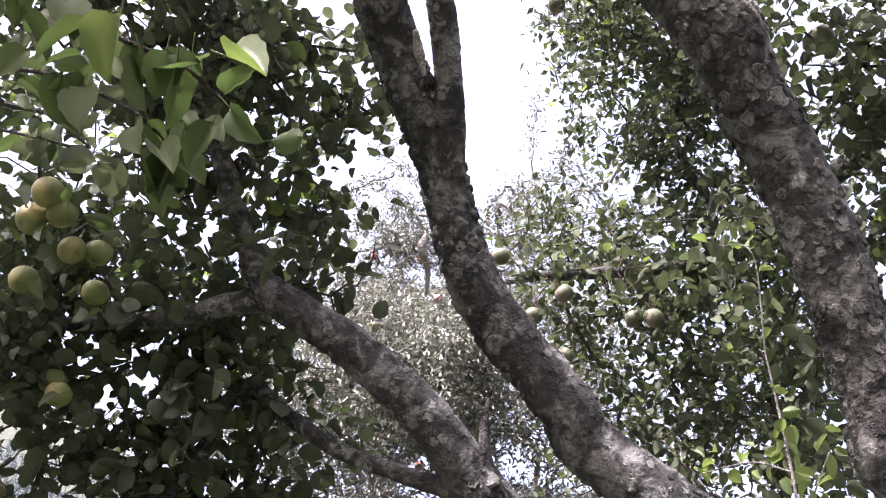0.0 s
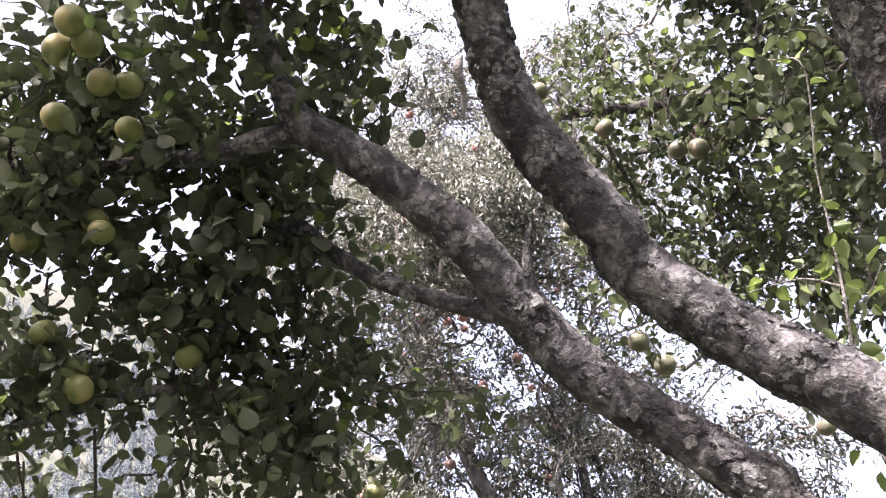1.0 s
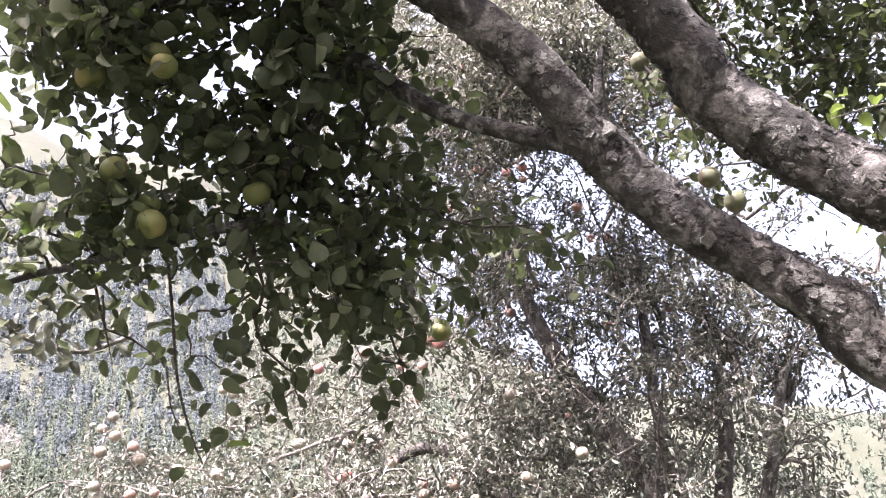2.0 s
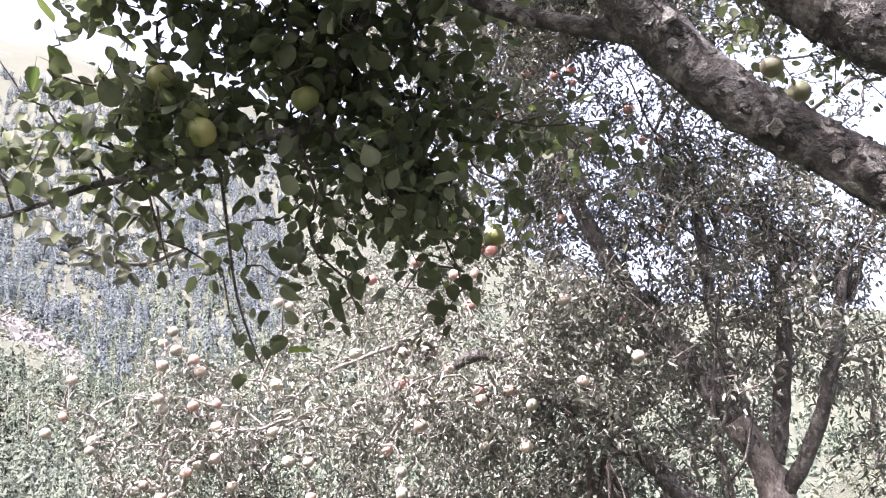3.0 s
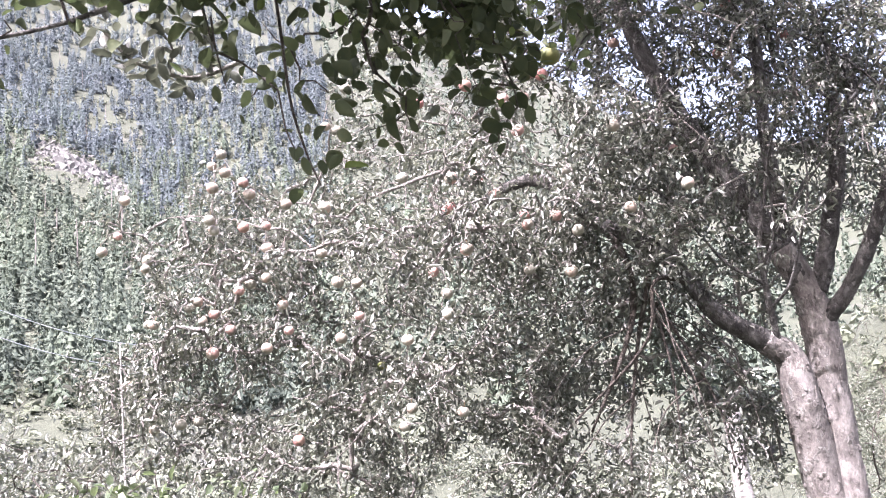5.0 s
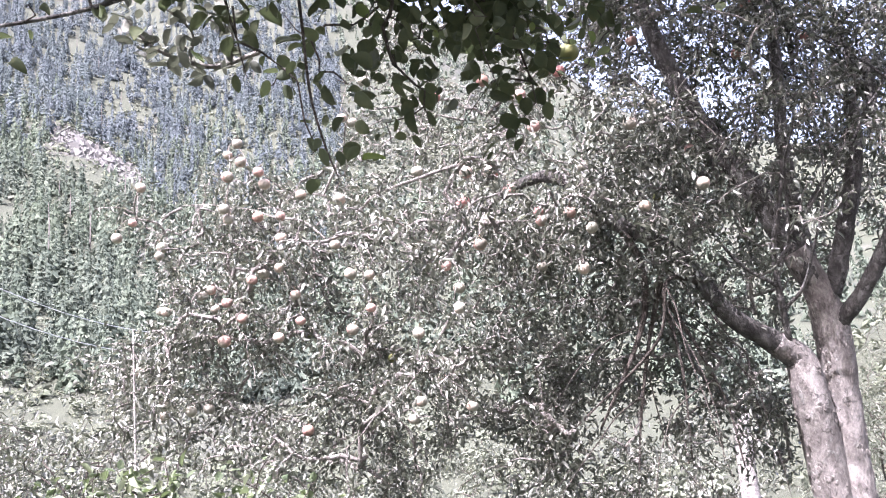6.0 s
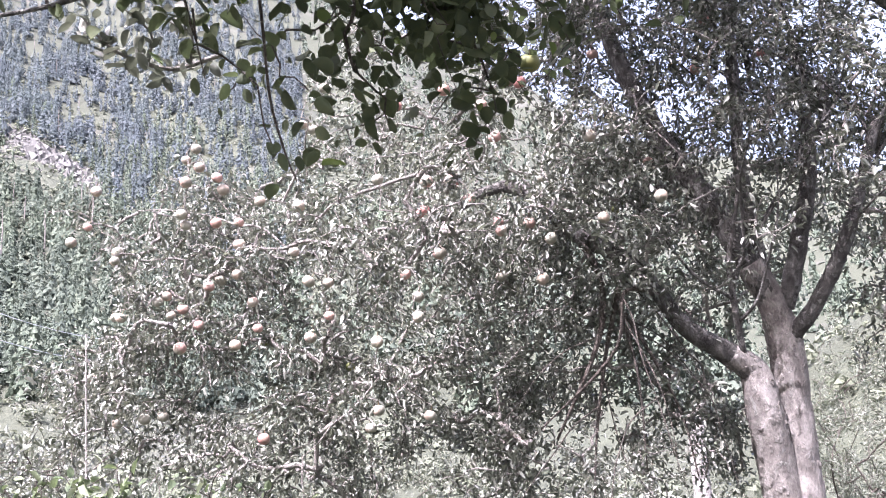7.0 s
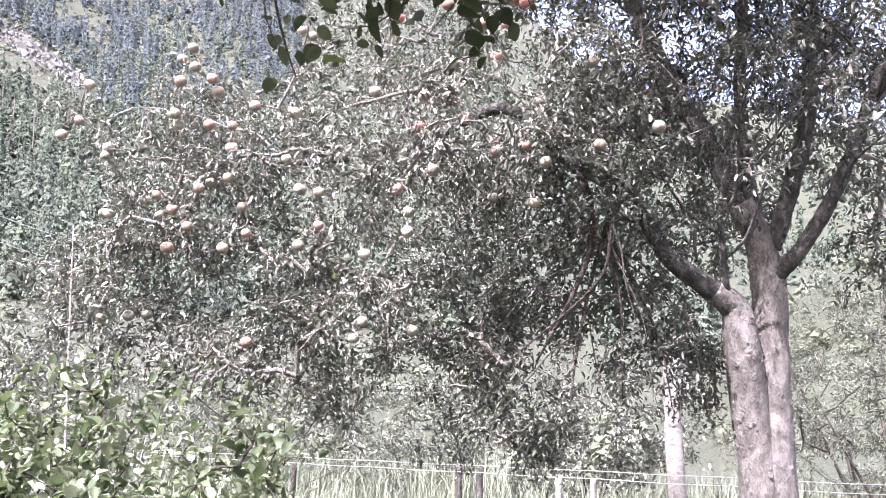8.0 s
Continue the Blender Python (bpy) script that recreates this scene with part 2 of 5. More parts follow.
def fine_leaf():
    """A leaf with a toothed edge and a stalk, for those close by."""
    n = 9
    xs = np.linspace(0, 1, n)
    half = 0.36 * np.sin(math.pi * xs ** 0.8) ** 0.75
    verts, faces = [], []
    for i, x in enumerate(xs):
        tooth = 0.02 if i % 2 else -0.015
        wavy = 0.03 * math.sin(9 * x)
        for s in (-1, -0.5, 0, 0.5, 1):
            verts.append((x + 0.03 * abs(s), s * (half[i] + (tooth if abs(s) == 1 and 0 < i < n - 1 else 0)), 0.11 * abs(s) * half[i] / 0.36 + wavy * abs(s) - 0.05 * x * x))
    for i in range(n - 1):
        for k in range(4):
            a = i * 5 + k
            faces += [(a, a + 5, a + 6), (a, a + 6, a + 1)]
    base = len(verts)
    for x in (-0.35, 0.02):
        verts += [(x, 0.012, 0.02 - 0.15 * x), (x, -0.012, 0.02 - 0.15 * x), (x, 0, -0.01 - 0.15 * x)]
    for a, b in ((0, 1), (1, 2), (2, 0)):
        faces += [(base + a, base + b, base + 3 + b), (base + a, base + 3 + b, base + 3 + a)]
    return np.array(verts), np.array(faces)


FINE_V, FINE_F = fine_leaf()


def plain_leaf():
    """An oval pointed leaf of moderate detail, with a short stalk."""
    xs = np.array((0.0, 0.10, 0.28, 0.5, 0.72, 0.9, 1.0))
    half = 0.31 * np.array((0.05, 0.55, 0.92, 1.0, 0.82, 0.42, 0.0))
    verts, faces = [], []
    for i, x in enumerate(xs):
        for s in (-1, 0, 1):
            verts.append((x, s * half[i], abs(s) * (0.06 + 0.02 * math.sin(8 * x))))
    for i in range(len(xs) - 1):
        for k in range(2):
            a = i * 3 + k
            faces += [(a, a + 3, a + 4), (a, a + 4, a + 1)]
    o = len(verts)
    verts += [(-0.4, 0.012, 0.10), (-0.4, -0.012, 0.10), (0.02, 0, 0)]
    faces.append((o, o + 1, o + 2))
    return np.array(verts), np.array(faces)


PLAIN = plain_leaf()
SMALL = (np.array([(0, 0, 0), (1, 0, -0.06), (0.42, 0.28, 0.09), (0.42, -0.28, 0.09), (0.5, 0, 0)]), np.array([(0, 4, 2), (4, 1, 2), (0, 3, 4), (4, 3, 1)]))


OVAL = (np.array([(0, 0, 0), (1, 0, -0.05), (0.22, 0.24, 0.07), (0.66, 0.25, 0.07), (0.22, -0.24, 0.07), (0.66, -0.25, 0.07)]), np.array([(0, 1, 3, 2), (0, 4, 5, 1)]))


def unit(v):
    return v / (np.linalg.norm(v, axis=-1, keepdims=True) + 1e-9)


def leaf_cloud(name, at, along, up, size, material, template=(LEAF_V, LEAF_F), slender=1.0, curl=0.25):
    """Many leaves in one mesh: at, along and up are (n, 3), size is (n,)."""
    tv, tf = template
    n = len(at)
    x = unit(along)
    y = unit(np.cross(up, x))
    z = np.cross(x, y)
    local = np.repeat(tv[None], n, 0).copy()
    bend = rng.normal(curl, 0.3, n)
    local[:, :, 2] -= bend[:, None] * local[:, :, 0] ** 2 * 0.5
    local[:, :, 1] *= (slender * rng.uniform(0.8, 1.15, n))[:, None]
    local[:, :, 2] += np.abs(local[:, :, 1]) * rng.normal(0.25, 0.35, n)[:, None]
    local *= size[:, None, None]
    verts = at[:, None] + local[:, :, :1] * x[:, None] + local[:, :, 1:2] * y[:, None] + local[:, :, 2:] * z[:, None]
    faces = tf[None] + (np.arange(n) * len(tv))[:, None, None]
    return mesh_of(name, verts.reshape(-1, 3), faces.reshape(-1, tf.shape[1]), material)


def grow(seeds, goals, step=0.09, sag=0.03, wobble=0.02, reach=None):
    """Branching: each goal is joined to the nearest twig by a bent line. Returns chains of node numbers, the nodes and their load."""
    nodes = np.zeros((len(seeds) + len(goals) * 40, 3))
    up = np.full(len(nodes), -1)
    count = len(seeds)
    nodes[:count] = seeds
    order = np.argsort(np.min(np.linalg.norm(goals[:, None] - np.asarray(seeds)[None], axis=2), axis=1))
    chains = []
    for g in goals[order]:
        d = np.linalg.norm(nodes[:count] - g, axis=1)
        near = int(np.argmin(d))
        length = d[near]
        k = max(2, min(38, int(length / step)))
        a = nodes[near].copy()
        bend = rng.normal(0, wobble, 3) * length * 6
        chain, last = [near], near
        for s in np.linspace(0, 1, k + 1)[1:]:
            p = a + (g - a) * s + bend * s * (1 - s) + np.array((0, 0, sag * 4 * length)) * s * (1 - s)
            if s < 1:
                p = p + rng.normal(0, wobble * 0.35, 3)
            nodes[count], up[count] = p, last
            last = count
            chain.append(count)
            count += 1
        chains.append(chain)
    load = np.zeros(count)
    for chain in chains:
        load[chain[-1]] += 1
    for i in range(count - 1, len(seeds) - 1, -1):
        if up[i] >= 0:
            load[up[i]] += load[i]
    return chains, nodes[:count], load


def twig_lines(chains, nodes, load, thin=0.0016, power=0.42, most=0.03):
    lines = []
    for chain in chains:
        r = np.minimum(most, thin * np.maximum(load[chain], 1) ** power)
        r[0] = r[1]
        r[-1] *= 0.6
        lines.append(np.column_stack([nodes[chain], r]))
    return lines


def leaves_on(chains, nodes, per, span=0.16, size=0.05, spread=0.03, droop=0.35, up_bias=1.0):
    """Where leaves sit: along the last stretch of each twig."""
    at, along = [], []
    for chain in chains:
        tip = nodes[chain[-3:]]
        d = tip[-1] - tip[0]
        d = d / (np.linalg.norm(d) + 1e-9)
        for k in range(rng.poisson(per)):
            s = rng.random() ** 0.7
            p = tip[-1] - d * span * s + rng.normal(0, spread, 3)
            w = d * 0.6 + rng.normal(0, 0.75, 3) + np.array((0, 0, -droop))
            at.append(p), along.append(w)
    at, along = np.array(at), np.array(along)
    ups = rng.normal(0, 0.6, at.shape) + np.array((0, 0, up_bias))
    return at, along, ups, size * np.clip(rng.lognormal(0, 0.27, len(at)), 0.45, 1.7)


def clump(centre, radii, n, spur=5, tight=0.075):
    """Twig ends in a loose cloud, bunched in spurs, thinning out at its edge."""
    k = max(2, n // spur)
    d = rng.normal(0, 1, (k, 3))
    d *= np.minimum(1, 1.9 / (np.linalg.norm(d, axis=1, keepdims=True) + 1e-9))
    heart = np.array(centre) + d * np.array(radii) * 0.62
    return heart[rng.integers(0, k, n)] + rng.normal(0, 1, (n, 3)) * np.minimum(tight, np.array(radii) * 0.4)


def strands(centre, radii, n, axis):
    """Spurs along arching, drooping branchlets that lead away from the trunk."""
    each = 7
    out = np.array(centre) - np.array(axis)
    out[2] = 0
    out = out / (np.linalg.norm(out) + 0.3)
    pts = []
    for k in range(max(1, round(n / each))):
        d = rng.normal(0, 1, 3)
        d *= min(1, 1.9 / (np.linalg.norm(d) + 1e-9))
        way = out * 0.7 + rng.normal(0, 0.55, 3) + np.array((0, 0, 0.35))
        way /= np.linalg.norm(way)
        p, line = np.zeros(3), []
        for i in range(each):
            line.append(p.copy())
            p = p + way * rng.uniform(0.045, 0.075)
            way[2] -= rng.uniform(0.08, 0.22)
            way /= np.linalg.norm(way)
        pts.append(np.array(centre) + d * np.array(radii) * 0.6 + np.array(line) - np.mean(line, 0))
    pts = np.concatenate(pts)
    return pts + rng.normal(0, 0.012, pts.shape)


def open_to_sun(goals, points, wide, keep=0.1):
    """Thins the twigs that stand between the sun and some places."""
    gap = np.zeros(len(goals), bool)
    for p in points:
        k = (goals[:, 2] - p[2]) / to_sun.z
        off = np.hypot(goals[:, 0] - p[0] - to_sun.x * k, goals[:, 1] - p[1] - to_sun.y * k)
        gap |= (off < wide) & (k > 0.15)
    return goals[~gap | (rng.random(len(goals)) < keep)]


def apple_mesh(name, material, r=0.033):
    """An apple: a round body, drawn in at the stalk and at the eye."""
    prof = []
    for a in np.linspace(0, math.pi, 13):
        rr = r * math.sin(a) * (1 + 0.06 * math.cos(a))
        z = r * 0.92 * math.cos(a)
        z -= 0.32 * r * math.exp(-(rr / (0.30 * r)) ** 2) * (1 if a < math.pi / 2 else -0.7)
        prof.append((rr, z))
    seg = 18
    verts, faces = [], []
    for j, (rr, z) in enumerate(prof):
        for k in range(seg):
            a = 2 * math.pi * k / seg
            lobed = 1 + 0.025 * math.cos(5 * a) * (1 if j > 6 else 0.3)
            verts.append((rr * lobed * math.cos(a), rr * lobed * math.sin(a), z))
    for j in range(len(prof) - 1):
        for k in range(seg):
            faces.append((j * seg + k, (j + 1) * seg + k, (j + 1) * seg + (k + 1) % seg, j * seg + (k + 1) % seg))
    return mesh_of(name, verts, faces, material)


def apple_thing(material, label, group):
    """An apple with its stalk and eye, its origin where the stalk meets the twig."""
    body = apple_mesh("apple", material)
    body.transform(Matrix.Translation((0, 0, -0.052)))
    ob = tagged(new("apple", body), label, "apple", group)
    part("stalk", many_tubes("stalk", [spline([(0, 0, 0.004, 0.0017), (0.004, 0.002, -0.014, 0.0013), (0.001, 0, -0.034, 0.0018)], 4)], STALK, 5), ob, "thin brown stalk")
    v, f = [], []
    for k in range(5):
        a = 2 * math.pi * k / 5
        o = len(v)
        for da, rr, z in ((-0.5, 0.003, -0.073), (0.5, 0.003, -0.073), (0.0, 0.0085, -0.0815)):
            v.append((rr * math.cos(a + da), rr * math.sin(a + da), z))
        f.append((o, o + 1, o + 2))
    part("calyx", mesh_of("calyx", v, f, STALK, False), ob, "dry brown calyx")
    return ob


def hang_apples(first, places, sizes=(0.9, 1.1)):
    """Copies of an apple, each hanging from a place on a twig."""
    for i, p in enumerate(places):
        s = rng.uniform(*sizes)
        m = Matrix.Translation(p) @ Euler((rng.normal(0, 0.35), rng.normal(0, 0.35), rng.uniform(0, 6.28))).to_matrix().to_4x4()
        ob = copy_thing(first, m)
        ob.scale = (s, s, s)


# ---------------------------------------------------------------- ground and mountain
def ridge(az):
    """Elevation of the skyline, in degrees, by azimuth in degrees from +Y to +X."""
    return np.interp(az, (-180, -70, -30, -12, 5, 20, 40, 80, 180), (16, 38, 37, 34, 25, 16, 13, 12, 16))


def height(r, az):
    """Height of the ground at a distance and azimuth (arrays)."""
    e = np.tan(np.radians(ridge(az)))
    far = np.clip((r - 110) / (1400 - 110), 0, None)
    rise = 1400 * e * np.minimum(far, 1) ** 1.45
    over = np.where(r > 1400, -(r - 1400) * 0.25, 0)
    dip = -5.0 * np.clip((r - 16) / 40, 0, 1) ** 1.5
    knoll = 13.0 * np.exp(-((az - 27) / 15) ** 2) * np.exp(-((r - 50) / 14) ** 2)
    a = np.radians(az)
    far = np.clip(far, 0, 1)
    rough = 30 * np.sin(a * 9 + r * 0.003) * far + 16 * np.sin(a * 23 + 1.3 + r * 0.008) * far + 7 * np.sin(a * 51 + r * 0.021) * far
    near = 0.05 * np.sin(r * 1.7 + a * 5) * np.clip(r / 3, 0, 1)
    return rise + over + dip + knoll + rough * np.clip(1 - np.clip(r - 1350, 0, None) / 600, 0.3, 1) + near


def ground_at(x, y):
    r, az = np.hypot(x, y), np.degrees(np.arctan2(x, y))
    return height(np.asarray(r), np.asarray(az))


def hill_point(az, elevation):
    """The place on the slope seen from the orchard at an azimuth and elevation (degrees)."""
    r = np.arange(120, 1400, 4.0)
    z = height(r, np.full(len(r), az))
    k = int(np.argmin(np.abs(np.degrees(np.arctan2(z - 1.5, r)) - elevation)))
    return np.array((r[k] * math.sin(radians(az)), r[k] * math.cos(radians(az)), z[k]))


SCREE_TOP, SCREE_END = hill_point(-26.2, 21.2), hill_point(-21.5, 18.4)
SCREE = (SCREE_TOP + SCREE_END) / 2
SCREE_WAY = SCREE_END - SCREE_TOP
MEADOW = hill_point(-22.2, 22.2)
BARE = [hill_point(-28.4, 23.7), hill_point(-28.1, 18.2), hill_point(-25.0, 16.2), hill_point(-17.5, 20.5), hill_point(-27.0, 13.0)]


def ground_material():
    n = Nodes("ground_grass_scree")
    at = n.coords()
    patches = n.noise(0.014, 6, 0.65, at, 1.0)
    fine = n.noise(0.11, 6, 0.65, at)
    grass = n.mix(n.ramp(fine, (0.35, (0, 0, 0)), (0.65, (1, 1, 1))), (0.020, 0.024, 0.014), (0.034, 0.039, 0.024))
    rubble = n.ramp(n.noise(0.5, 6, 0.7, at), (0.35, (0, 0, 0)), (0.68, (1, 1, 1)))
    scree = n.mix(rubble, (0.05, 0.046, 0.044), (0.105, 0.099, 0.094))
    tuft = n.noise(1.7, 6, 0.75, at)
    grass = n.mix(n.ramp(tuft, (0.35, (0, 0, 0)), (0.62, (1, 1, 1))), grass, n.mix(fine, (0.036, 0.039, 0.025), (0.027, 0.034, 0.019)))
    tone = n.mix(n.ramp(patches, (0.54, (0, 0, 0)), (0.68, (0.5, 0.5, 0.5))), grass, scree)
    mapping = n.add("Mapping")
    mapping.vector_type = 'TEXTURE'
    mapping.inputs["Location"].default_value = tuple(SCREE)
    mapping.inputs["Rotation"].default_value = (0, 0, math.atan2(SCREE_WAY[1], SCREE_WAY[0]))
    mapping.inputs["Scale"].default_value = (np.hypot(SCREE_WAY[0], SCREE_WAY[1]) * 0.58, 22, 300)
    n.link(at, mapping.inputs["Vector"])
    reach = n.add("VectorMath")
    reach.operation = 'LENGTH'
    n.link(mapping.outputs[0], reach.inputs[0])
    edge = n.add("Math")
    edge.operation = 'MULTIPLY_ADD'
    n.link(fine, edge.inputs[0])
    edge.inputs[1].default_value = 1.7
    n.link(reach.outputs["Value"], edge.inputs[2])
    half = n.add("Math")
    half.operation = 'MULTIPLY'
    half.inputs[1].default_value = 0.5
    n.link(edge.outputs[0], half.inputs[0])
    tone = n.mix(n.ramp(half.outputs[0], (0.0, (1, 1, 1)), (1.05 / 2, (0.9, 0.9, 0.9)), (1.45 / 2, (0, 0, 0))), tone, scree)
    n.base(tone, 0.95)
    n.bump(n.noise(1.2, 6, 0.7, at), 0.9, 0.3)
    return n.mat


def build_ground():
    rs = np.concatenate([[0.002], np.geomspace(0.4, 2800, 210)])
    azs = np.concatenate([np.arange(-180, -50, 6), np.arange(-50, 50, 0.75), np.arange(50, 180, 6)])
    R, A = np.meshgrid(rs, azs, indexing="ij")
    Z = height(R, A)
    v = np.stack([R * np.sin(np.radians(A)), R * np.cos(np.radians(A)), Z], -1).reshape(-1, 3)
    m, k = len(azs), np.arange(len(azs))
    faces = np.concatenate([np.stack([j * m + k, j * m + (k + 1) % m, (j + 1) * m + (k + 1) % m, (j + 1) * m + k], 1) for j in range(0, len(rs) - 1)])
    tagged(new("ground", mesh_of("ground", v, faces[:, ::-1], ground_material())), "dry grassy ground rising to a steep stony mountain slope", "ground", kind="structure")


build_ground()


def conifer(sprays, wide, size=0.045):
    """Vertices and triangles of a conifer one unit high: ragged whorls of small sprays round a thin trunk."""
    z = 0.06 + 0.94 * (1 - np.sqrt(1 - rng.random(sprays) * 0.99))
    a = rng.uniform(0, 6.28, sprays)
    out = np.stack([np.cos(a), np.sin(a), np.zeros(sprays)], 1)
    lobes = 0.78 + 0.22 * np.sin(z * 47 + 2 * np.sin(a * 2 + wide * 90)) + 0.16 * np.sin(a * 3 + z * 15) + rng.normal(0, 0.1, sprays)
    r = wide * (1.04 - z) ** 0.8 * lobes * np.sqrt(rng.uniform(0.35, 1, sprays))
    p = out * r[:, None] + np.stack([0 * z, 0 * z, z], 1)
    n = unit(out * 0.9 + np.array((0, 0, 0.35)) + rng.normal(0, 0.3, out.shape))
    x = unit(np.cross(n, np.array((0, 0, 1.0))))
    y = np.cross(n, x)
    w = size * (0.55 + 0.75 * (1 - z))[:, None] * rng.uniform(0.6, 1.3, (sprays, 1))
    tri = np.stack([p + x * w * 0.8 + y * w * 0.5, p - x * w * 0.8 + y * w * 0.4, p - y * w * 1.0], 1).reshape(-1, 3)
    o = len(tri)
    trunk = [(0, 0, 1.02)] + [(0.014 * math.cos(k * 2.09), 0.014 * math.sin(k * 2.09), 0.0) for k in range(3)]
    faces = np.concatenate([np.arange(o).reshape(-1, 3), np.array([(o, o + 1 + k, o + 1 + (k + 1) % 3) for k in range(3)])])
    return np.concatenate([tri, np.array(trunk)]), faces


def bush(sprays):
    """Vertices and triangles of a loose bush one unit high, of small sprays that face outwards."""
    d = unit(rng.normal(0, 1, (sprays, 3)) + np.array((0, 0, 0.35)))
    lump = rng.uniform(0.6, 1.0, (sprays, 1))
    p = d * lump * np.array((0.5, 0.5, 0.48)) + np.array((0, 0, 0.42))
    x = unit(np.cross(d, rng.normal(0, 1, (sprays, 3))))
    y = np.cross(d, x)
    size = rng.uniform(0.10, 0.2, (sprays, 1)) * math.sqrt(44 / (sprays + 10))
    tri = np.stack([p + x * size, p - x * size * 0.6 + y * size * 0.8, p - x * size * 0.6 - y * size * 0.8 - d * 0.05], 1)
    return tri.reshape(-1, 3), np.arange(sprays * 3).reshape(-1, 3)


def conifer_material(name, dark, mid, light, through=0.25):
    """Needles: the tone varies from bough to bough and from stand to stand."""
    n = Nodes(name)
    pick = n.add("NewGeometry").outputs["Random Per Island"]
    tree = n.noise(0.16, 2, 0.5, n.coords((1, 1, 0.2)))
    tone = n.mix(0.35, n.ramp(tree, (0.32, dark), (0.5, mid), (0.68, light)), n.ramp(pick, (0.0, dark), (0.55, mid), (1.0, light)))
    stand = n.ramp(n.noise(0.02, 4, 0.6), (0.4, (0, 0, 0)), (0.7, (0.6, 0.6, 0.6)))
    tone = n.mix(stand, tone, tuple(c * k for c, k in zip(mid, (1.25, 1.3, 1.05))))
    n.base(tone, 0.85)
    n.bsdf.inputs["Specular IOR Level"].default_value = 0.1
    glow = n.add("BsdfTranslucent")
    n.link(tone, glow.inputs["Color"])
    both = n.add("MixShader", Fac=through)
    n.link(n.bsdf.outputs[0], both.inputs[1])
    n.link(glow.outputs[0], both.inputs[2])
    n.link(both.outputs[0], n.out.inputs["Surface"])
    return n.mat


# bluish needles for the far slope: distance haze is put into their colour
NEEDLE_HAZE = conifer_material("needles_haze_blue", (0.042, 0.053, 0.061), (0.077, 0.092, 0.103), (0.116, 0.134, 0.143), 0.42)
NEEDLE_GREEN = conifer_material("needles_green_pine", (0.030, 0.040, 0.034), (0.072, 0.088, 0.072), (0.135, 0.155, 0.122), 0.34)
SCRUB_LEAF = conifer_material("scrub_leaves", (0.075, 0.085, 0.066), (0.108, 0.119, 0.092), (0.15, 0.16, 0.128))


def on_scree(x, y, wide=16.0):
    """How far from the middle of the scree a place is: under 1 is on it."""
    length = np.hypot(*SCREE_WAY[:2])
    way = SCREE_WAY[:2] / length
    off = np.array((x, y)) - SCREE[:2]
    return (off @ way / (length * 0.5)) ** 2 + (off @ np.array((-way[1], way[0])) / wide) ** 2


def plant(spots, kinds, material, label):
    """Many trees in one mesh: spots are rows of kind, x, y, z, height, width."""
    vs, fs, ns, count = [], [], [], 0
    for kind, x, y, z, h, w in spots:
        tv, tf = kinds[kind]
        a = rng.uniform(0, 6.28)
        c, s = math.cos(a), math.sin(a)
        out = np.stack([(tv[:, 0] * c - tv[:, 1] * s) * w, (tv[:, 0] * s + tv[:, 1] * c) * w, tv[:, 2] * h - 0.06 * h], 1)
        vs.append(out + np.array((x, y, z)))
        ns.append(unit(out * np.array((1, 1, 0))) * 0.6 + np.array((0, 0, 0.8)))
        fs.append(tf + count)
        count += len(tv)
    me = mesh_of("conifer_wood", np.concatenate(vs), np.concatenate(fs), material, True)
    ns = np.concatenate(ns)
    soft = unit(ns + rng.normal(0, 0.1, ns.shape))
    me.normals_split_custom_set_from_vertices([tuple(v) for v in soft])
    tagged(new("conifer_wood", me), label, "forest", kind="stuff")


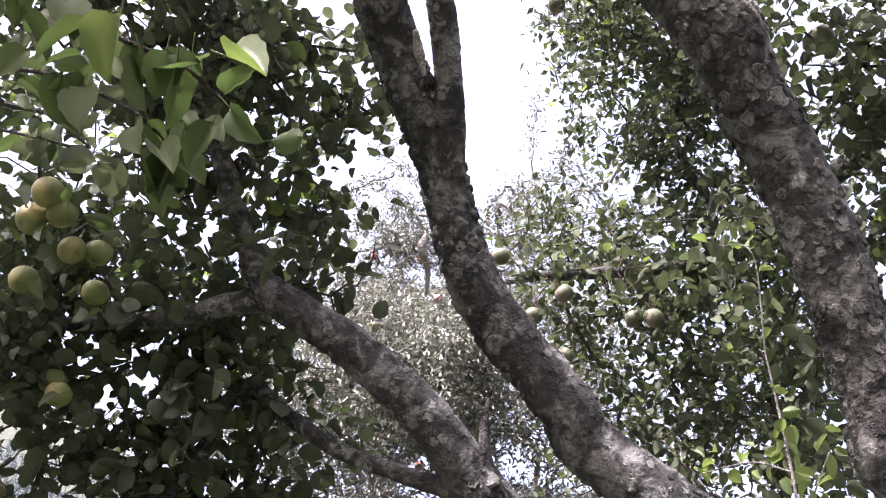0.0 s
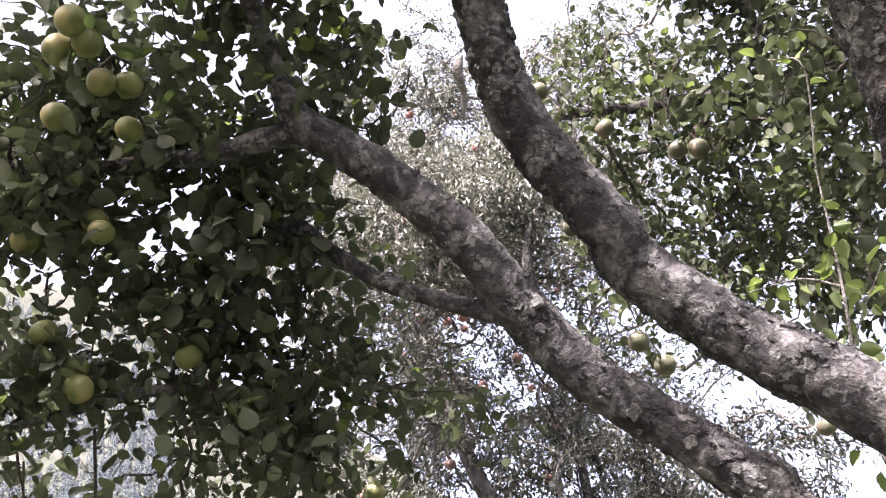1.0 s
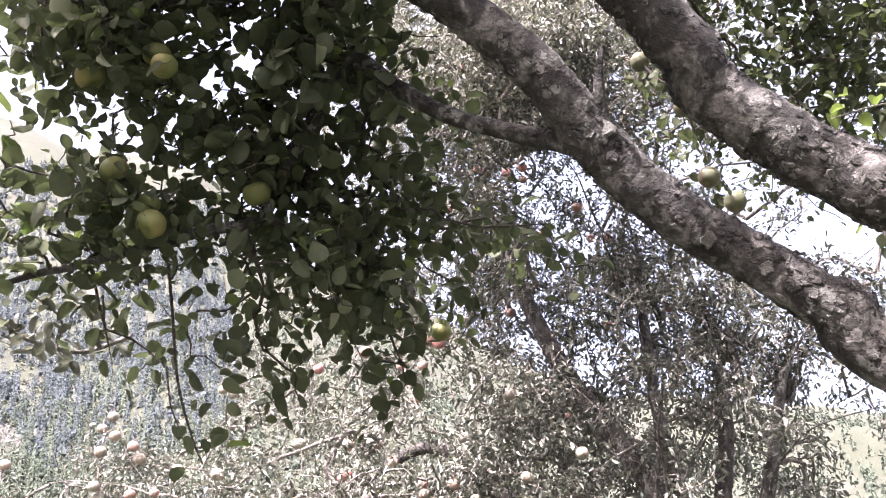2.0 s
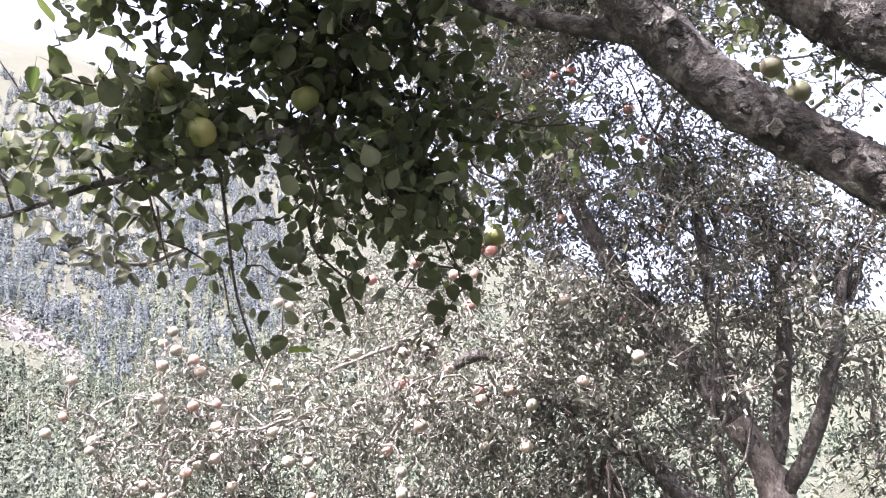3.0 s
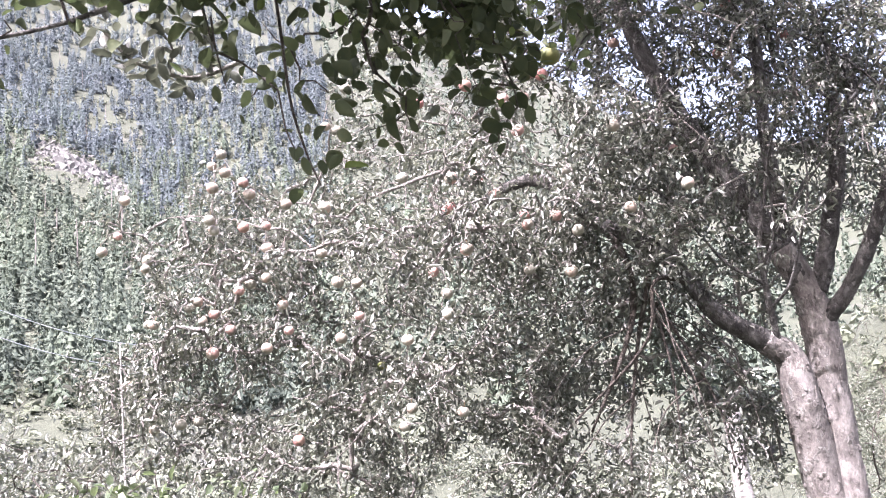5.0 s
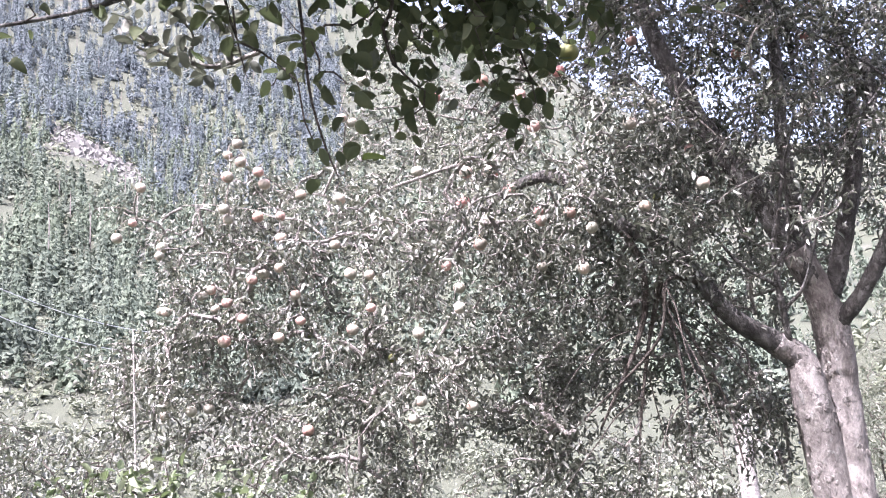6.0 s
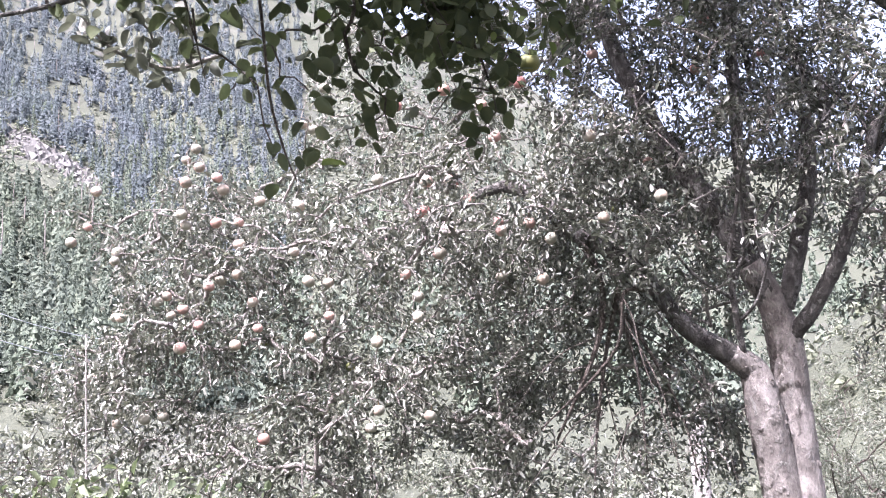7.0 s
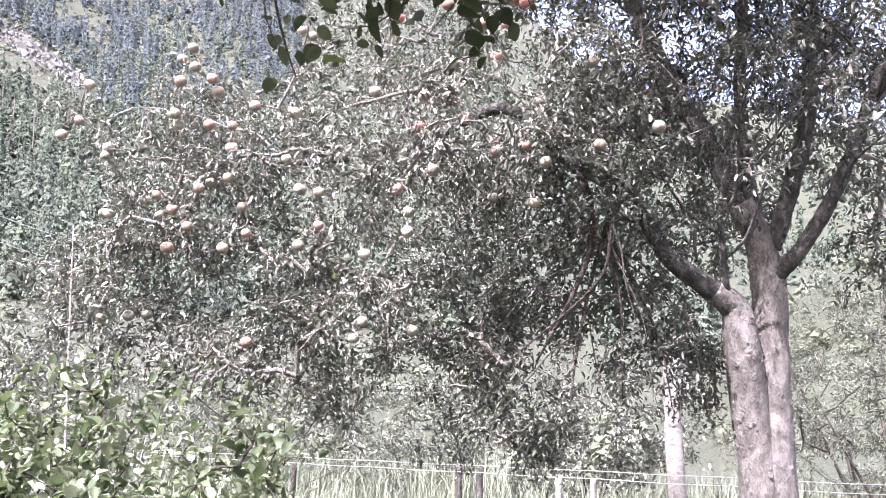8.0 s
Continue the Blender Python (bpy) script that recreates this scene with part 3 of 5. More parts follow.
def build_woods():
    """The conifer wood on the slope: finer on the open side, plainer behind the orchard tree."""
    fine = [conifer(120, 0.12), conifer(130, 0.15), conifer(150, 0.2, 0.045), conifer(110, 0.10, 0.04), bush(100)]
    plain = [conifer(36, 0.15, 0.08), conifer(36, 0.18, 0.08), conifer(36, 0.2, 0.08), conifer(36, 0.13, 0.08), bush(26)]
    upper, lower, right, tries = [], [], [], 0
    while tries < 14500:
        tries += 1
        az = rng.uniform(-36.0, 31.0)
        r = 230 + 1000 * rng.random() ** 0.9
        if az > -9 and rng.random() < 0.75:
            continue
        x, y = r * math.sin(radians(az)), r * math.cos(radians(az))
        open_here = noise.noise(Vector((x * 0.009, y * 0.009, 3.1))) + 0.6 * noise.noise(Vector((x * 0.03, y * 0.03, 7.7)))
        if open_here > (0.55 if r < 400 else 0.36 if r < 560 else 0.65) or on_scree(x, y) < rng.uniform(0.9, 1.6) or min(on_scree(x * k, y * k, 22.0) for k in (1.02, 1.045, 1.07, 1.095, 1.12)) < rng.uniform(0.6, 1.1):
            continue
        if np.hypot((x - MEADOW[0]) / 26, (y - MEADOW[1]) / 40) < rng.uniform(0.5, 1.0):
            continue
        if min(np.hypot(x - p[0], y - p[1]) for p in BARE) < rng.uniform(3, 9):
            continue
        kind = 4 if rng.random() < (0.3 if r < 420 else 0.08) else int(rng.integers(4))
        h = (10 + 17 * rng.random() ** 1.3) * (0.9 if r < 330 else 1.0) * (0.34 if kind == 4 else 1)
        w = h * rng.uniform(0.85, 1.25) * (1.3 if kind == 4 else 1)
        row = (kind, x, y, float(height(np.array(r), np.array(az))), h, w)
        # trees farther off take the bluish needles that stand for haze
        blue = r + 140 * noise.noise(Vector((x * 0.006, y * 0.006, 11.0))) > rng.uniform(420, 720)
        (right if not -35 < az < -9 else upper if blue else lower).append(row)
    low = [bush(14), bush(17), bush(12)]
    brush = []
    while len(brush) < 5200:
        az, r = rng.uniform(-36.0, 4.0), 150 + 620 * rng.random() ** 0.7
        x, y = r * math.sin(radians(az)), r * math.cos(radians(az))
        if on_scree(x, y) < rng.uniform(0.5, 1.3) or noise.noise(Vector((x * 0.03, y * 0.03, 5.5))) > 0.3:
            continue
        h = rng.uniform(0.8, 3.6)
        brush.append((int(rng.integers(3)), x, y, float(height(np.array(r), np.array(az))), h, h * rng.uniform(1.1, 2.2)))
    plant(brush, low, SCRUB_LEAF, "pale green brushwood on the stony slope")
    plant(upper, fine, NEEDLE_HAZE, "conifer wood on the upper mountain slope, haze put into its blue-green colour")
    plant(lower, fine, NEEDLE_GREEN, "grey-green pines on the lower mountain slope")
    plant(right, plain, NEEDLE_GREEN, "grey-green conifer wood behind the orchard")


build_woods()


def dead_trunks():
    """Bare pale trunks standing in the wood."""
    lines = []
    for k in range(14):
        az, r = rng.uniform(-32, -12), rng.uniform(350, 800)
        x, y = r * math.sin(radians(az)), r * math.cos(radians(az))
        z, h = float(height(np.array(r), np.array(az))), rng.uniform(12, 24)
        lines.append(np.array([(x, y, z - 1, 0.32), (x, y, z + h * 0.6, 0.24), (x + rng.normal(0, 0.3), y, z + h, 0.08)]))
    tagged(new("dead_trunks", many_tubes("dead_trunks", lines, BARK_FAR, 5)), "bare pale dead trunks standing in the wood", "dead trees", kind="stuff")


dead_trunks()


def build_rubble():
    """Broken stones lying on the scree."""
    corner = np.array([(1, 0, -0.4), (-0.5, 0.86, -0.4), (-0.5, -0.86, -0.4), (0.1, 0.1, 0.7), (0.6, 0.5, 0.3)])
    facet = np.array([(0, 4, 3), (4, 1, 3), (1, 2, 3), (2, 0, 3), (0, 1, 4), (0, 2, 1)])
    length = np.hypot(*SCREE_WAY[:2])
    way = SCREE_WAY[:2] / length
    vs, fs = [], []
    for k in range(2600):
        p = SCREE[:2] + way * rng.normal(0, 0.28) * length + np.array((-way[1], way[0])) * rng.normal(0, 12.0)
        size = rng.lognormal(-0.35, 0.6)
        turn = np.array(Euler(rng.uniform(0, 6.28, 3)).to_matrix())
        v = (corner * rng.uniform(0.6, 1.4, corner.shape)) @ turn.T * size + np.array((p[0], p[1], float(ground_at(p[0], p[1])) + 0.1 * size))
        vs.append(v), fs.append(facet + 5 * k)
    n = Nodes("broken_stone")
    pick = n.add("NewGeometry").outputs["Random Per Island"]
    stone = n.mix(n.noise(1.5, 4), n.ramp(pick, (0.0, (0.07, 0.068, 0.064)), (1.0, (0.17, 0.165, 0.157))), (0.11, 0.107, 0.102))
    tagged(new("scree", mesh_of("scree", np.concatenate(vs), np.concatenate(fs), n.base(stone, 0.9), False)), "pale broken stones of a scree on the slope", "scree", kind="stuff")


build_rubble()


def build_scrub():
    """Low scrub on the near slope beyond the orchard."""
    tv, tf = bush(30)
    vs, fs, count = [], [], 0
    for k in range(4600):
        az, r = rng.uniform(-38, 36), 20 + 150 * rng.random() ** 1.3
        x, y = r * math.sin(radians(az)), r * math.cos(radians(az))
        if noise.noise(Vector((x * 0.12, y * 0.12, 1.7))) > 0.34:
            continue
        h = (0.35 + 1.7 * rng.random() ** 1.5) * (0.6 if az > 12 else 1.0) * (1.0 if r < 70 else 1.7)
        a, w = rng.uniform(0, 6.28), h * rng.uniform(0.9, 1.6)
        c, s = math.cos(a), math.sin(a)
        if r < 34:
            continue
        vs.append(np.stack([(tv[:, 0] * c - tv[:, 1] * s) * w + x, (tv[:, 0] * s + tv[:, 1] * c) * w + y, tv[:, 2] * h + float(ground_at(x, y)) - 0.05 * h], 1))
        fs.append(tf + count)
        count += len(tv)
    tagged(new("scrub", mesh_of("scrub", np.concatenate(vs), np.concatenate(fs), SCRUB_LEAF, False)), "low grey-green scrub on the slope", "scrub", kind="stuff")


build_scrub()


# ---------------------------------------------------------------- the apple tree overhead
def limb(points):
    """Rows of (place, radius) as x, y, z, radius."""
    return [(*p, r) for p, r in points]


near_tree = thing("apple_tree", (1.75, 0.95, 0.0), "old apple tree with lichen-covered limbs and green apples overhead", "tree")
NEAR_AT = near_tree.location.copy()


def near_limb(name, points, sides=24, knobbly=0.10, label="", per=14, grain=14.0):
    me = limb_mesh(name, points, BARK_NEAR, sides, per, knobbly, grain)
    me.transform(Matrix.Translation(-NEAR_AT))
    return part(name, me, near_tree, label)


TRUNK_A = limb([((1.72, 0.92, -0.1), 0.20), ((1.76, 0.97, 0.5), 0.165), ((1.74, 0.98, 1.0), 0.16), ((1.70, 1.0, 1.45), 0.15)])
MID = limb([((1.70, 1.0, 1.35), 0.10), ((1.45, 1.15, 1.75), 0.075),
            ((1.03, 1.28, 2.31), 0.066), ((0.96, 1.30, 2.38), 0.062), ((0.84, 1.32, 2.51), 0.060), ((0.72, 1.31, 2.64), 0.060),
            ((0.69, 1.27, 2.69), 0.057), ((0.60, 1.24, 2.83), 0.056), ((0.54, 1.20, 2.93), 0.054), ((0.50, 1.14, 3.02), 0.051),
            ((0.475, 1.07, 3.11), 0.050), ((0.448, 1.00, 3.18), 0.052),
            ((0.408, 0.938, 3.24), 0.052), ((0.378, 0.885, 3.285), 0.050), ((0.355, 0.830, 3.325), 0.051), ((0.330, 0.775, 3.36), 0.052), ((0.30, 0.70, 3.405), 0.048), ((0.26, 0.60, 3.46), 0.042), ((0.22, 0.48, 3.52), 0.030)])
MID_RIGHT = limb([((0.482, 1.04, 3.10), 0.028), ((0.477, 0.955, 3.165), 0.031), ((0.470, 0.889, 3.214), 0.030), ((0.462, 0.826, 3.26), 0.029), ((0.450, 0.763, 3.302), 0.029), ((0.436, 0.691, 3.346), 0.027), ((0.418, 0.582, 3.404), 0.022), ((0.41, 0.455, 3.457), 0.014)])
LOW = limb([((1.68, 1.02, 1.2), 0.09), ((1.35, 1.12, 1.65), 0.065), ((0.94, 1.37, 2.08), 0.056), ((0.87, 1.38, 2.20), 0.052), ((0.85, 1.38, 2.21), 0.047), ((0.75, 1.40, 2.32), 0.046),
            ((0.63, 1.40, 2.43), 0.048), ((0.52, 1.38, 2.57), 0.051), ((0.42, 1.33, 2.72), 0.047), ((0.29, 1.30, 2.86), 0.043), ((0.18, 1.28, 2.95), 0.041), ((0.11, 1.26, 3.00), 0.034),
            ((0.08, 1.23, 3.06), 0.023), ((0.06, 1.19, 3.12), 0.020), ((0.04, 1.13, 3.14), 0.019), ((0.01, 1.04, 3.24), 0.017), ((-0.00, 0.94, 3.35), 0.014), ((0.03, 0.81, 3.49), 0.011)])
LOW_LEFT = limb([((0.12, 1.28, 2.99), 0.030), ((0.03, 1.31, 3.00), 0.025), ((-0.07, 1.35, 3.00), 0.022), ((-0.18, 1.37, 3.01), 0.018), ((-0.31, 1.40, 3.03), 0.013), ((-0.44, 1.41, 3.02), 0.009)])
SIDE = limb([((0.51, 1.38, 2.56), 0.022), ((0.45, 1.41, 2.61), 0.020), ((0.37, 1.45, 2.67), 0.018), ((0.26, 1.50, 2.76), 0.018), ((0.16, 1.53, 2.87), 0.018), ((0.08, 1.54, 2.96), 0.018),
             ((0.02, 1.56, 2.92), 0.017), ((-0.03, 1.59, 2.82), 0.016), ((-0.10, 1.67, 2.77), 0.015), ((-0.15, 1.68, 2.66), 0.014), ((-0.26, 1.66, 2.63), 0.012), ((-0.38, 1.64, 2.59), 0.010),
             ((-0.51, 1.59, 2.53), 0.008), ((-0.58, 1.59, 2.52), 0.007), ((-0.70, 1.55, 2.46), 0.0046), ((-0.80, 1.49, 2.41), 0.0038), ((-0.88, 1.43, 2.37), 0.003)])
SPUR = limb([((0.53, 1.35, 2.60), 0.012), ((0.525, 1.32, 2.66), 0.010), ((0.535, 1.31, 2.71), 0.007), ((0.55, 1.31, 2.75), 0.003)])
OUTER = limb([((1.70, 1.0, 1.4), 0.09), ((1.55, 0.98, 1.9), 0.07), ((1.02, 0.86, 2.25), 0.055), ((0.98, 0.82, 2.35), 0.049), ((0.96, 0.77, 2.47), 0.050), ((0.93, 0.70, 2.58), 0.053),
              ((0.89, 0.64, 2.69), 0.054), ((0.84, 0.58, 2.78), 0.056), ((0.79, 0.51, 2.87), 0.062), ((0.73, 0.48, 2.96), 0.060), ((0.66, 0.43, 3.08), 0.05), ((0.55, 0.34, 3.20), 0.04)])
BACK = limb([((1.74, 1.05, 1.4), 0.07), ((2.05, 1.5, 2.4), 0.05), ((1.86, 1.16, 3.51), 0.042), ((1.76, 1.32, 3.55), 0.036), ((1.63, 1.56, 3.54), 0.026), ((1.47, 1.71, 3.51), 0.021), ((1.31, 1.78, 3.55), 0.021),
             ((1.12, 1.85, 3.59), 0.019), ((0.97, 1.89, 3.62), 0.016), ((0.84, 1.97, 3.66), 0.010)])
BACK_UP = limb([((1.56, 1.63, 3.52), 0.016), ((1.43, 1.60, 3.72), 0.013), ((1.37, 1.50, 3.91), 0.011), ((1.48, 1.38, 4.07), 0.009), ((1.43, 1.22, 4.32), 0.007)])
near_limb("trunk", TRUNK_A, 32, 0.08)
for points, how_many in ((MID, 120), (LOW, 90), (OUTER, 80)):
    near_limb("limb", points, 48, 0.085, "thick grey limb with flaking bark and lichen", 22, 19.0)
    for name, n, sizes, mat, proud, rosette, long in (("lichen", how_many, (0.006, 0.024), LICHEN, 0.0028, True, 1.0), ("bark_scale", how_many * 6, (0.005, 0.014), BARK_NEAR, 0.0032, False, 1.5)):
        me = crust(name, points, n, sizes, mat, 0.085, 19.0, proud, rosette, 0.12, long)
        me.transform(Matrix.Translation(-NEAR_AT))
        part(name, me, near_tree, "pale grey-green lichen rosettes" if rosette else "rough curling scales of bark", "stuff")
for points in (MID_RIGHT, LOW_LEFT, SIDE, BACK, BACK_UP, SPUR):
    near_limb("branch", points, 20, 0.09, "", 12, 20.0)
HANGER = limb([((-0.34, 1.68, 2.57), 0.004), ((-0.34, 1.73, 2.47), 0.0036), ((-0.34, 1.79, 2.35), 0.0032), ((-0.32, 1.83, 2.25), 0.0026), ((-0.30, 1.85, 2.19), 0.0018)])
HANGER_2 = limb([((-0.47, 1.68, 2.51), 0.0026), ((-0.47, 1.71, 2.45), 0.002), ((-0.46, 1.74, 2.38), 0.0012)])
hang = many_tubes("hanging_twig", [spline(HANGER, 8), spline(HANGER_2, 8)], TWIG)
hang.transform(Matrix.Translation(-NEAR_AT))
part("hanging_twig", hang, near_tree, "thin bare twigs hanging down")


def seeds_of(*limbs, skip=0.25):
    pts = np.concatenate([spline(l, 6)[int(len(l) * 6 * skip):, :3] for l in limbs])
    return pts


GREEN_APPLES = [(-0.24, 0.79, 2.93), (-0.274, 0.945, 2.96), (-0.249, 0.964, 2.95), (-0.262, 1.005, 2.955), (-0.248, 1.055, 2.93), (-0.18, 1.05, 2.95), (-0.27, 1.33, 2.84), (-0.32,
    1.15, 2.96), (-0.45, 1.37, 2.86), (-0.3, 1.39, 2.89), (-0.43, 1.5, 2.73), (-0.39, 1.54, 2.66), (-0.33, 1.56, 2.62), (-0.16, 1.58, 2.71), (-0.09,
    1.87, 2.64), (0.09, 1.96, 2.69), (-0.2, 1.21, 2.99), (0.08, 2.09, 2.76), (0.26, 2.34, 2.7)]
BACK_APPLES = [(0.78, 1.7, 3.56), (1.18, 1.72, 3.33), (1.12, 1.75, 3.34), (0.92, 1.9, 3.51), (1.47, 0.95, 3.58), (0.96, 1.2, 4.09), (0.8, 1.88, 3.18), (0.87, 1.77, 2.95),
    (0.92, 1.84, 2.8), (1.0, 1.94, 2.78), (1.18, 1.71, 3.34), (0.96, 1.8, 3.51), (1.01, 1.92, 3.36), (1.32, 1.89, 2.56)]


def near_crown():
    left = [((0.10, 1.09, 3.56), (.13, .2, .16), 40), ((-0.32, 1.04, 3.42), (.42, .3, .30), 100), ((-0.09, 1.14, 3.45), (.36, .3, .28), 85), ((0.15, 1.12, 3.66), (.26, .3, .2), 36), ((-0.32, 1.36, 3.29), (.42, .3, .26), 100),
            ((-0.06, 1.39, 3.37), (.30, .25, .2), 46), ((0.18, 1.31, 3.38), (.16, .25, .16), 24), ((-0.37, 1.56, 3.13), (.36, .3, .2), 46), ((-0.08, 1.69, 3.12), (.3, .3, .2), 50)]
    left += [((-0.28, 1.64, 2.88), (.30, .25, .2), 36), ((0.05, 1.75, 2.95), (.22, .25, .2), 30), ((0.05, 1.88, 2.78), (.20, .22, .26), 28), ((-0.11, 1.78, 2.92), (.26, .22, .2), 22),
            ((-0.40, 1.62, 2.97), (.3, .25, .2), 30), ((-0.54, 1.55, 3.16), (.26, .25, .2), 56), ((-0.31, 1.61, 3.24), (.28, .25, .2), 50), ((-0.45, 1.63, 2.67), (.24, .18, .12), 8), ((-0.24, 1.78, 2.61), (.22, .2, .12), 22), ((0.04, 1.89, 2.56), (.22, .2, .10), 26)]
    low = [((0.05, 1.80, 2.82), (.22, .22, .2), 36), ((-0.14, 1.80, 2.88), (.26, .2, .15), 22), ((-0.12, 1.79, 2.73), (.36, .2, .22), 17), ((0.14, 1.98, 2.70), (.30, .2, .18), 9), ((-0.08, 1.97, 2.52), (.17, .14, .09), 6), ((-0.49, 1.61, 2.62), (.26, .14, .12), 8),
           ((0.25, 2.10, 2.67), (.18, .2, .09), 12), ((0.04, 2.08, 2.51), (.20, .15, .08), 7), ((-0.11, 2.00, 2.43), (.12, .12, .06), 4), ((0.16, 2.17, 2.56), (.14, .14, .07), 6), ((0.29, 2.24, 2.62), (.14, .15, .06), 7), ((-0.26, 1.91, 2.47), (.15, .12, .06), 3)]
    low += [((-0.67, 1.50, 2.66), (.16, .12, .14), 8), ((-0.23, 1.78, 2.53), (.13, .12, .10), 4), ((-0.47, 1.70, 2.47), (.06, .05, .04), 2), ((-0.32, 1.83, 2.25), (.035, .03, .04), 2),
           ((0.26, 1.34, 2.99), (.06, .1, .06), 3), ((0.32, 1.25, 3.15), (.06, .1, .11), 4), ((0.26, 1.06, 3.45), (.08, .1, .16), 6), ((0.56, 1.05, 3.14), (.03, .05, .05), 2), ((-0.17, 0.48, 2.72), (.16, .2, .12), 9)]
    low += [((-0.69, 1.43, 2.66), (0.12, 0.1, 0.08), 11), ((-0.62, 1.51, 2.65), (0.12, 0.1, 0.08), 13), ((-0.7, 1.54, 2.6), (0.12, 0.1, 0.08), 5), ((-0.52, 1.53, 2.72), (0.12, 0.1, 0.08), 13), ((-0.45, 1.61, 2.67), (0.12, 0.1, 0.08), 11), ((-0.35, 1.63, 2.73), (0.12, 0.1, 0.08), 11)]
    low += [((-0.46, 1.38, 2.84), (.12, .10, .09), 16), ((-0.43, 1.47, 2.82), (.12, .10, .09), 12), ((-0.47, 1.28, 2.87), (.12, .10, .09), 16), ((-0.51, 1.44, 2.74), (.12, .10, .09), 8)]
    # overhead clumps, mostly out of view, added to shade limbs, leaves and fruit
    top = [((-0.06, 0.75, 4.0), (.14, .14, .2), 46), ((-0.33, 0.78, 4.0), (.25, .25, .28), 150), ((-0.58, 1.18, 3.95), (.34, .34, .28), 66), ((-0.82, 0.55, 4.0), (.28, .26, .3), 80), ((-0.51, 1.63, 3.9), (.28, .28, .2), 16),
           ((-0.98, -0.07, 4.0), (.36, .34, .3), 100), ((-0.63, -0.42, 4.0), (.34, .3, .3), 140), ((-0.23, 0.2, 4.05), (.2, .2, .25), 80), ((0.1, 0.06, 4.0), (.12, .12, .2), 44), ((1.42, 1.43, 4.0), (.24, .24, .22), 80), ((1.1, 1.2, 4.35), (.34, .3, .2), 120), ((1.5, 1.45, 4.4), (.3, .3, .2), 90), ((1.48, 1.42, 4.6), (.24, .24, .16), 90), ((1.75, 1.85, 4.6), (.34, .34, .18), 120)]
    top += [((-0.2, 0.56, 4.25), (.3, .28, .18), 110), ((0.3, -0.15, 4.3), (.3, .28, .18), 100), ((0.05, 0.45, 4.2), (.25, .25, .15), 80)]
    top += [((-0.85, 0.72, 4.1), (.25, .25, .18), 110), ((-0.55, 0.45, 4.2), (.25, .25, .18), 90)]
    top += [((0.12, 0.30, 4.3), (.34, .34, .2), 110), ((0.55, 0.15, 4.35), (.36, .36, .2), 110), ((0.95, 0.25, 4.3), (.36, .34, .2), 100), ((0.35, -0.45, 4.3), (.4, .36, .22), 110), ((-0.1, -0.15, 4.35), (.34, .3, .2), 90),
           ((0.9, -0.4, 4.3), (.4, .36, .22), 90), ((1.35, 0.3, 4.25), (.3, .3, .2), 70)]
    top += [((1.17, 0.93, 4.2), (.2, .2, .2), 40),
           ((-0.45, -0.55, 4.0), (.3, .28, .3), 100), ((-0.7, 0.15, 4.1), (.28, .26, .22), 80), ((-0.5, 0.6, 4.15), (.24, .22, .2), 60)]
    right = [((1.20, 1.92, 3.93), (.15, .3, .10), 44), ((1.35, 1.58, 4.13), (.2, .4, .3), 104), ((1.52, 1.68, 3.82), (.35, .4, .3), 166), ((1.27, 2.14, 3.66), (.35, .4, .2), 104), ((1.56, 2.01, 3.45), (.35, .4, .25), 133),
             ((1.28, 1.46, 4.38), (.15, .3, .15), 46), ((1.63, 1.64, 3.10), (.3, .35, .35), 83), ((1.49, 2.22, 3.21), (.35, .35, .25), 104), ((1.53, 0.96, 3.49), (.24, .3, .32), 130), ((1.59, 1.19, 3.27), (.16, .3, .25), 65), ((1.47, 1.76, 2.90), (.25, .3, .2), 58),
             ((1.31, 1.38, 3.16), (.12, .2, .14), 29), ((1.32, 1.67, 3.24), (.25, .3, .2), 55), ((1.28, 1.99, 3.57), (.3, .3, .2), 62)]
    seeds = np.concatenate([seeds_of(MID_RIGHT, LOW_LEFT, BACK, BACK_UP, SPUR), seeds_of(MID, LOW, skip=0.68)])
    seeds = np.concatenate([seeds, seeds_of(SIDE, skip=0.35), seeds_of(OUTER, skip=0.85)])
    goals = np.concatenate([clump(*c) for c in [(c, r, max(2, round(n * 0.94))) for c, r, n in left] + low + top + right] + [np.array(GREEN_APPLES), np.array(BACK_APPLES)])
    lit = [(-0.68, 1.70, 2.51), (-0.63, 1.80, 2.48), (-0.57, 1.86, 2.51), (0.78, 1.14, 2.44), (0.97, 1.27, 2.24), (0.90, 1.27, 2.32), (0.95, 0.76, 2.48), (0.89, 1.38, 2.15), (0.80, 1.39, 2.27), (0.68, 1.40, 2.40), (1.05, 1.26, 2.20), (0.97, 0.82, 2.38)]
    lit += [(1.15, 1.24, 2.12), (1.28, 1.20, 1.96)]
    goals = open_to_sun(open_to_sun(goals, lit[3:], 0.19, 0.06), lit[:3], 0.24, 0.02)
    chains, nodes, load = grow(seeds, goals, 0.06, 0.02, 0.025)
    twigs = many_tubes("twig", twig_lines(chains, nodes, load, 0.0016, 0.40, 0.011), TWIG, 5)
    twigs.transform(Matrix.Translation(-NEAR_AT))
    part("twig", twigs, near_tree, "thin dark twigs", "stuff")
    at, along, ups, size = leaves_on(chains, nodes, 8.8, 0.16, 0.0345, 0.036)
    # those on the side limbs behind are smaller
    back = np.linalg.norm(at - np.array((0.05, -0.1, 1.6)), axis=1) > 2.65
    size = np.where(back, size * 0.88, size)
    # the leaves closest to the path are single parts
    gap = np.linalg.norm(at - np.array((0.05, -0.1, 1.6)), axis=1)
    single = np.zeros(len(at), bool)
    single[np.argsort(gap)[:240]] = True
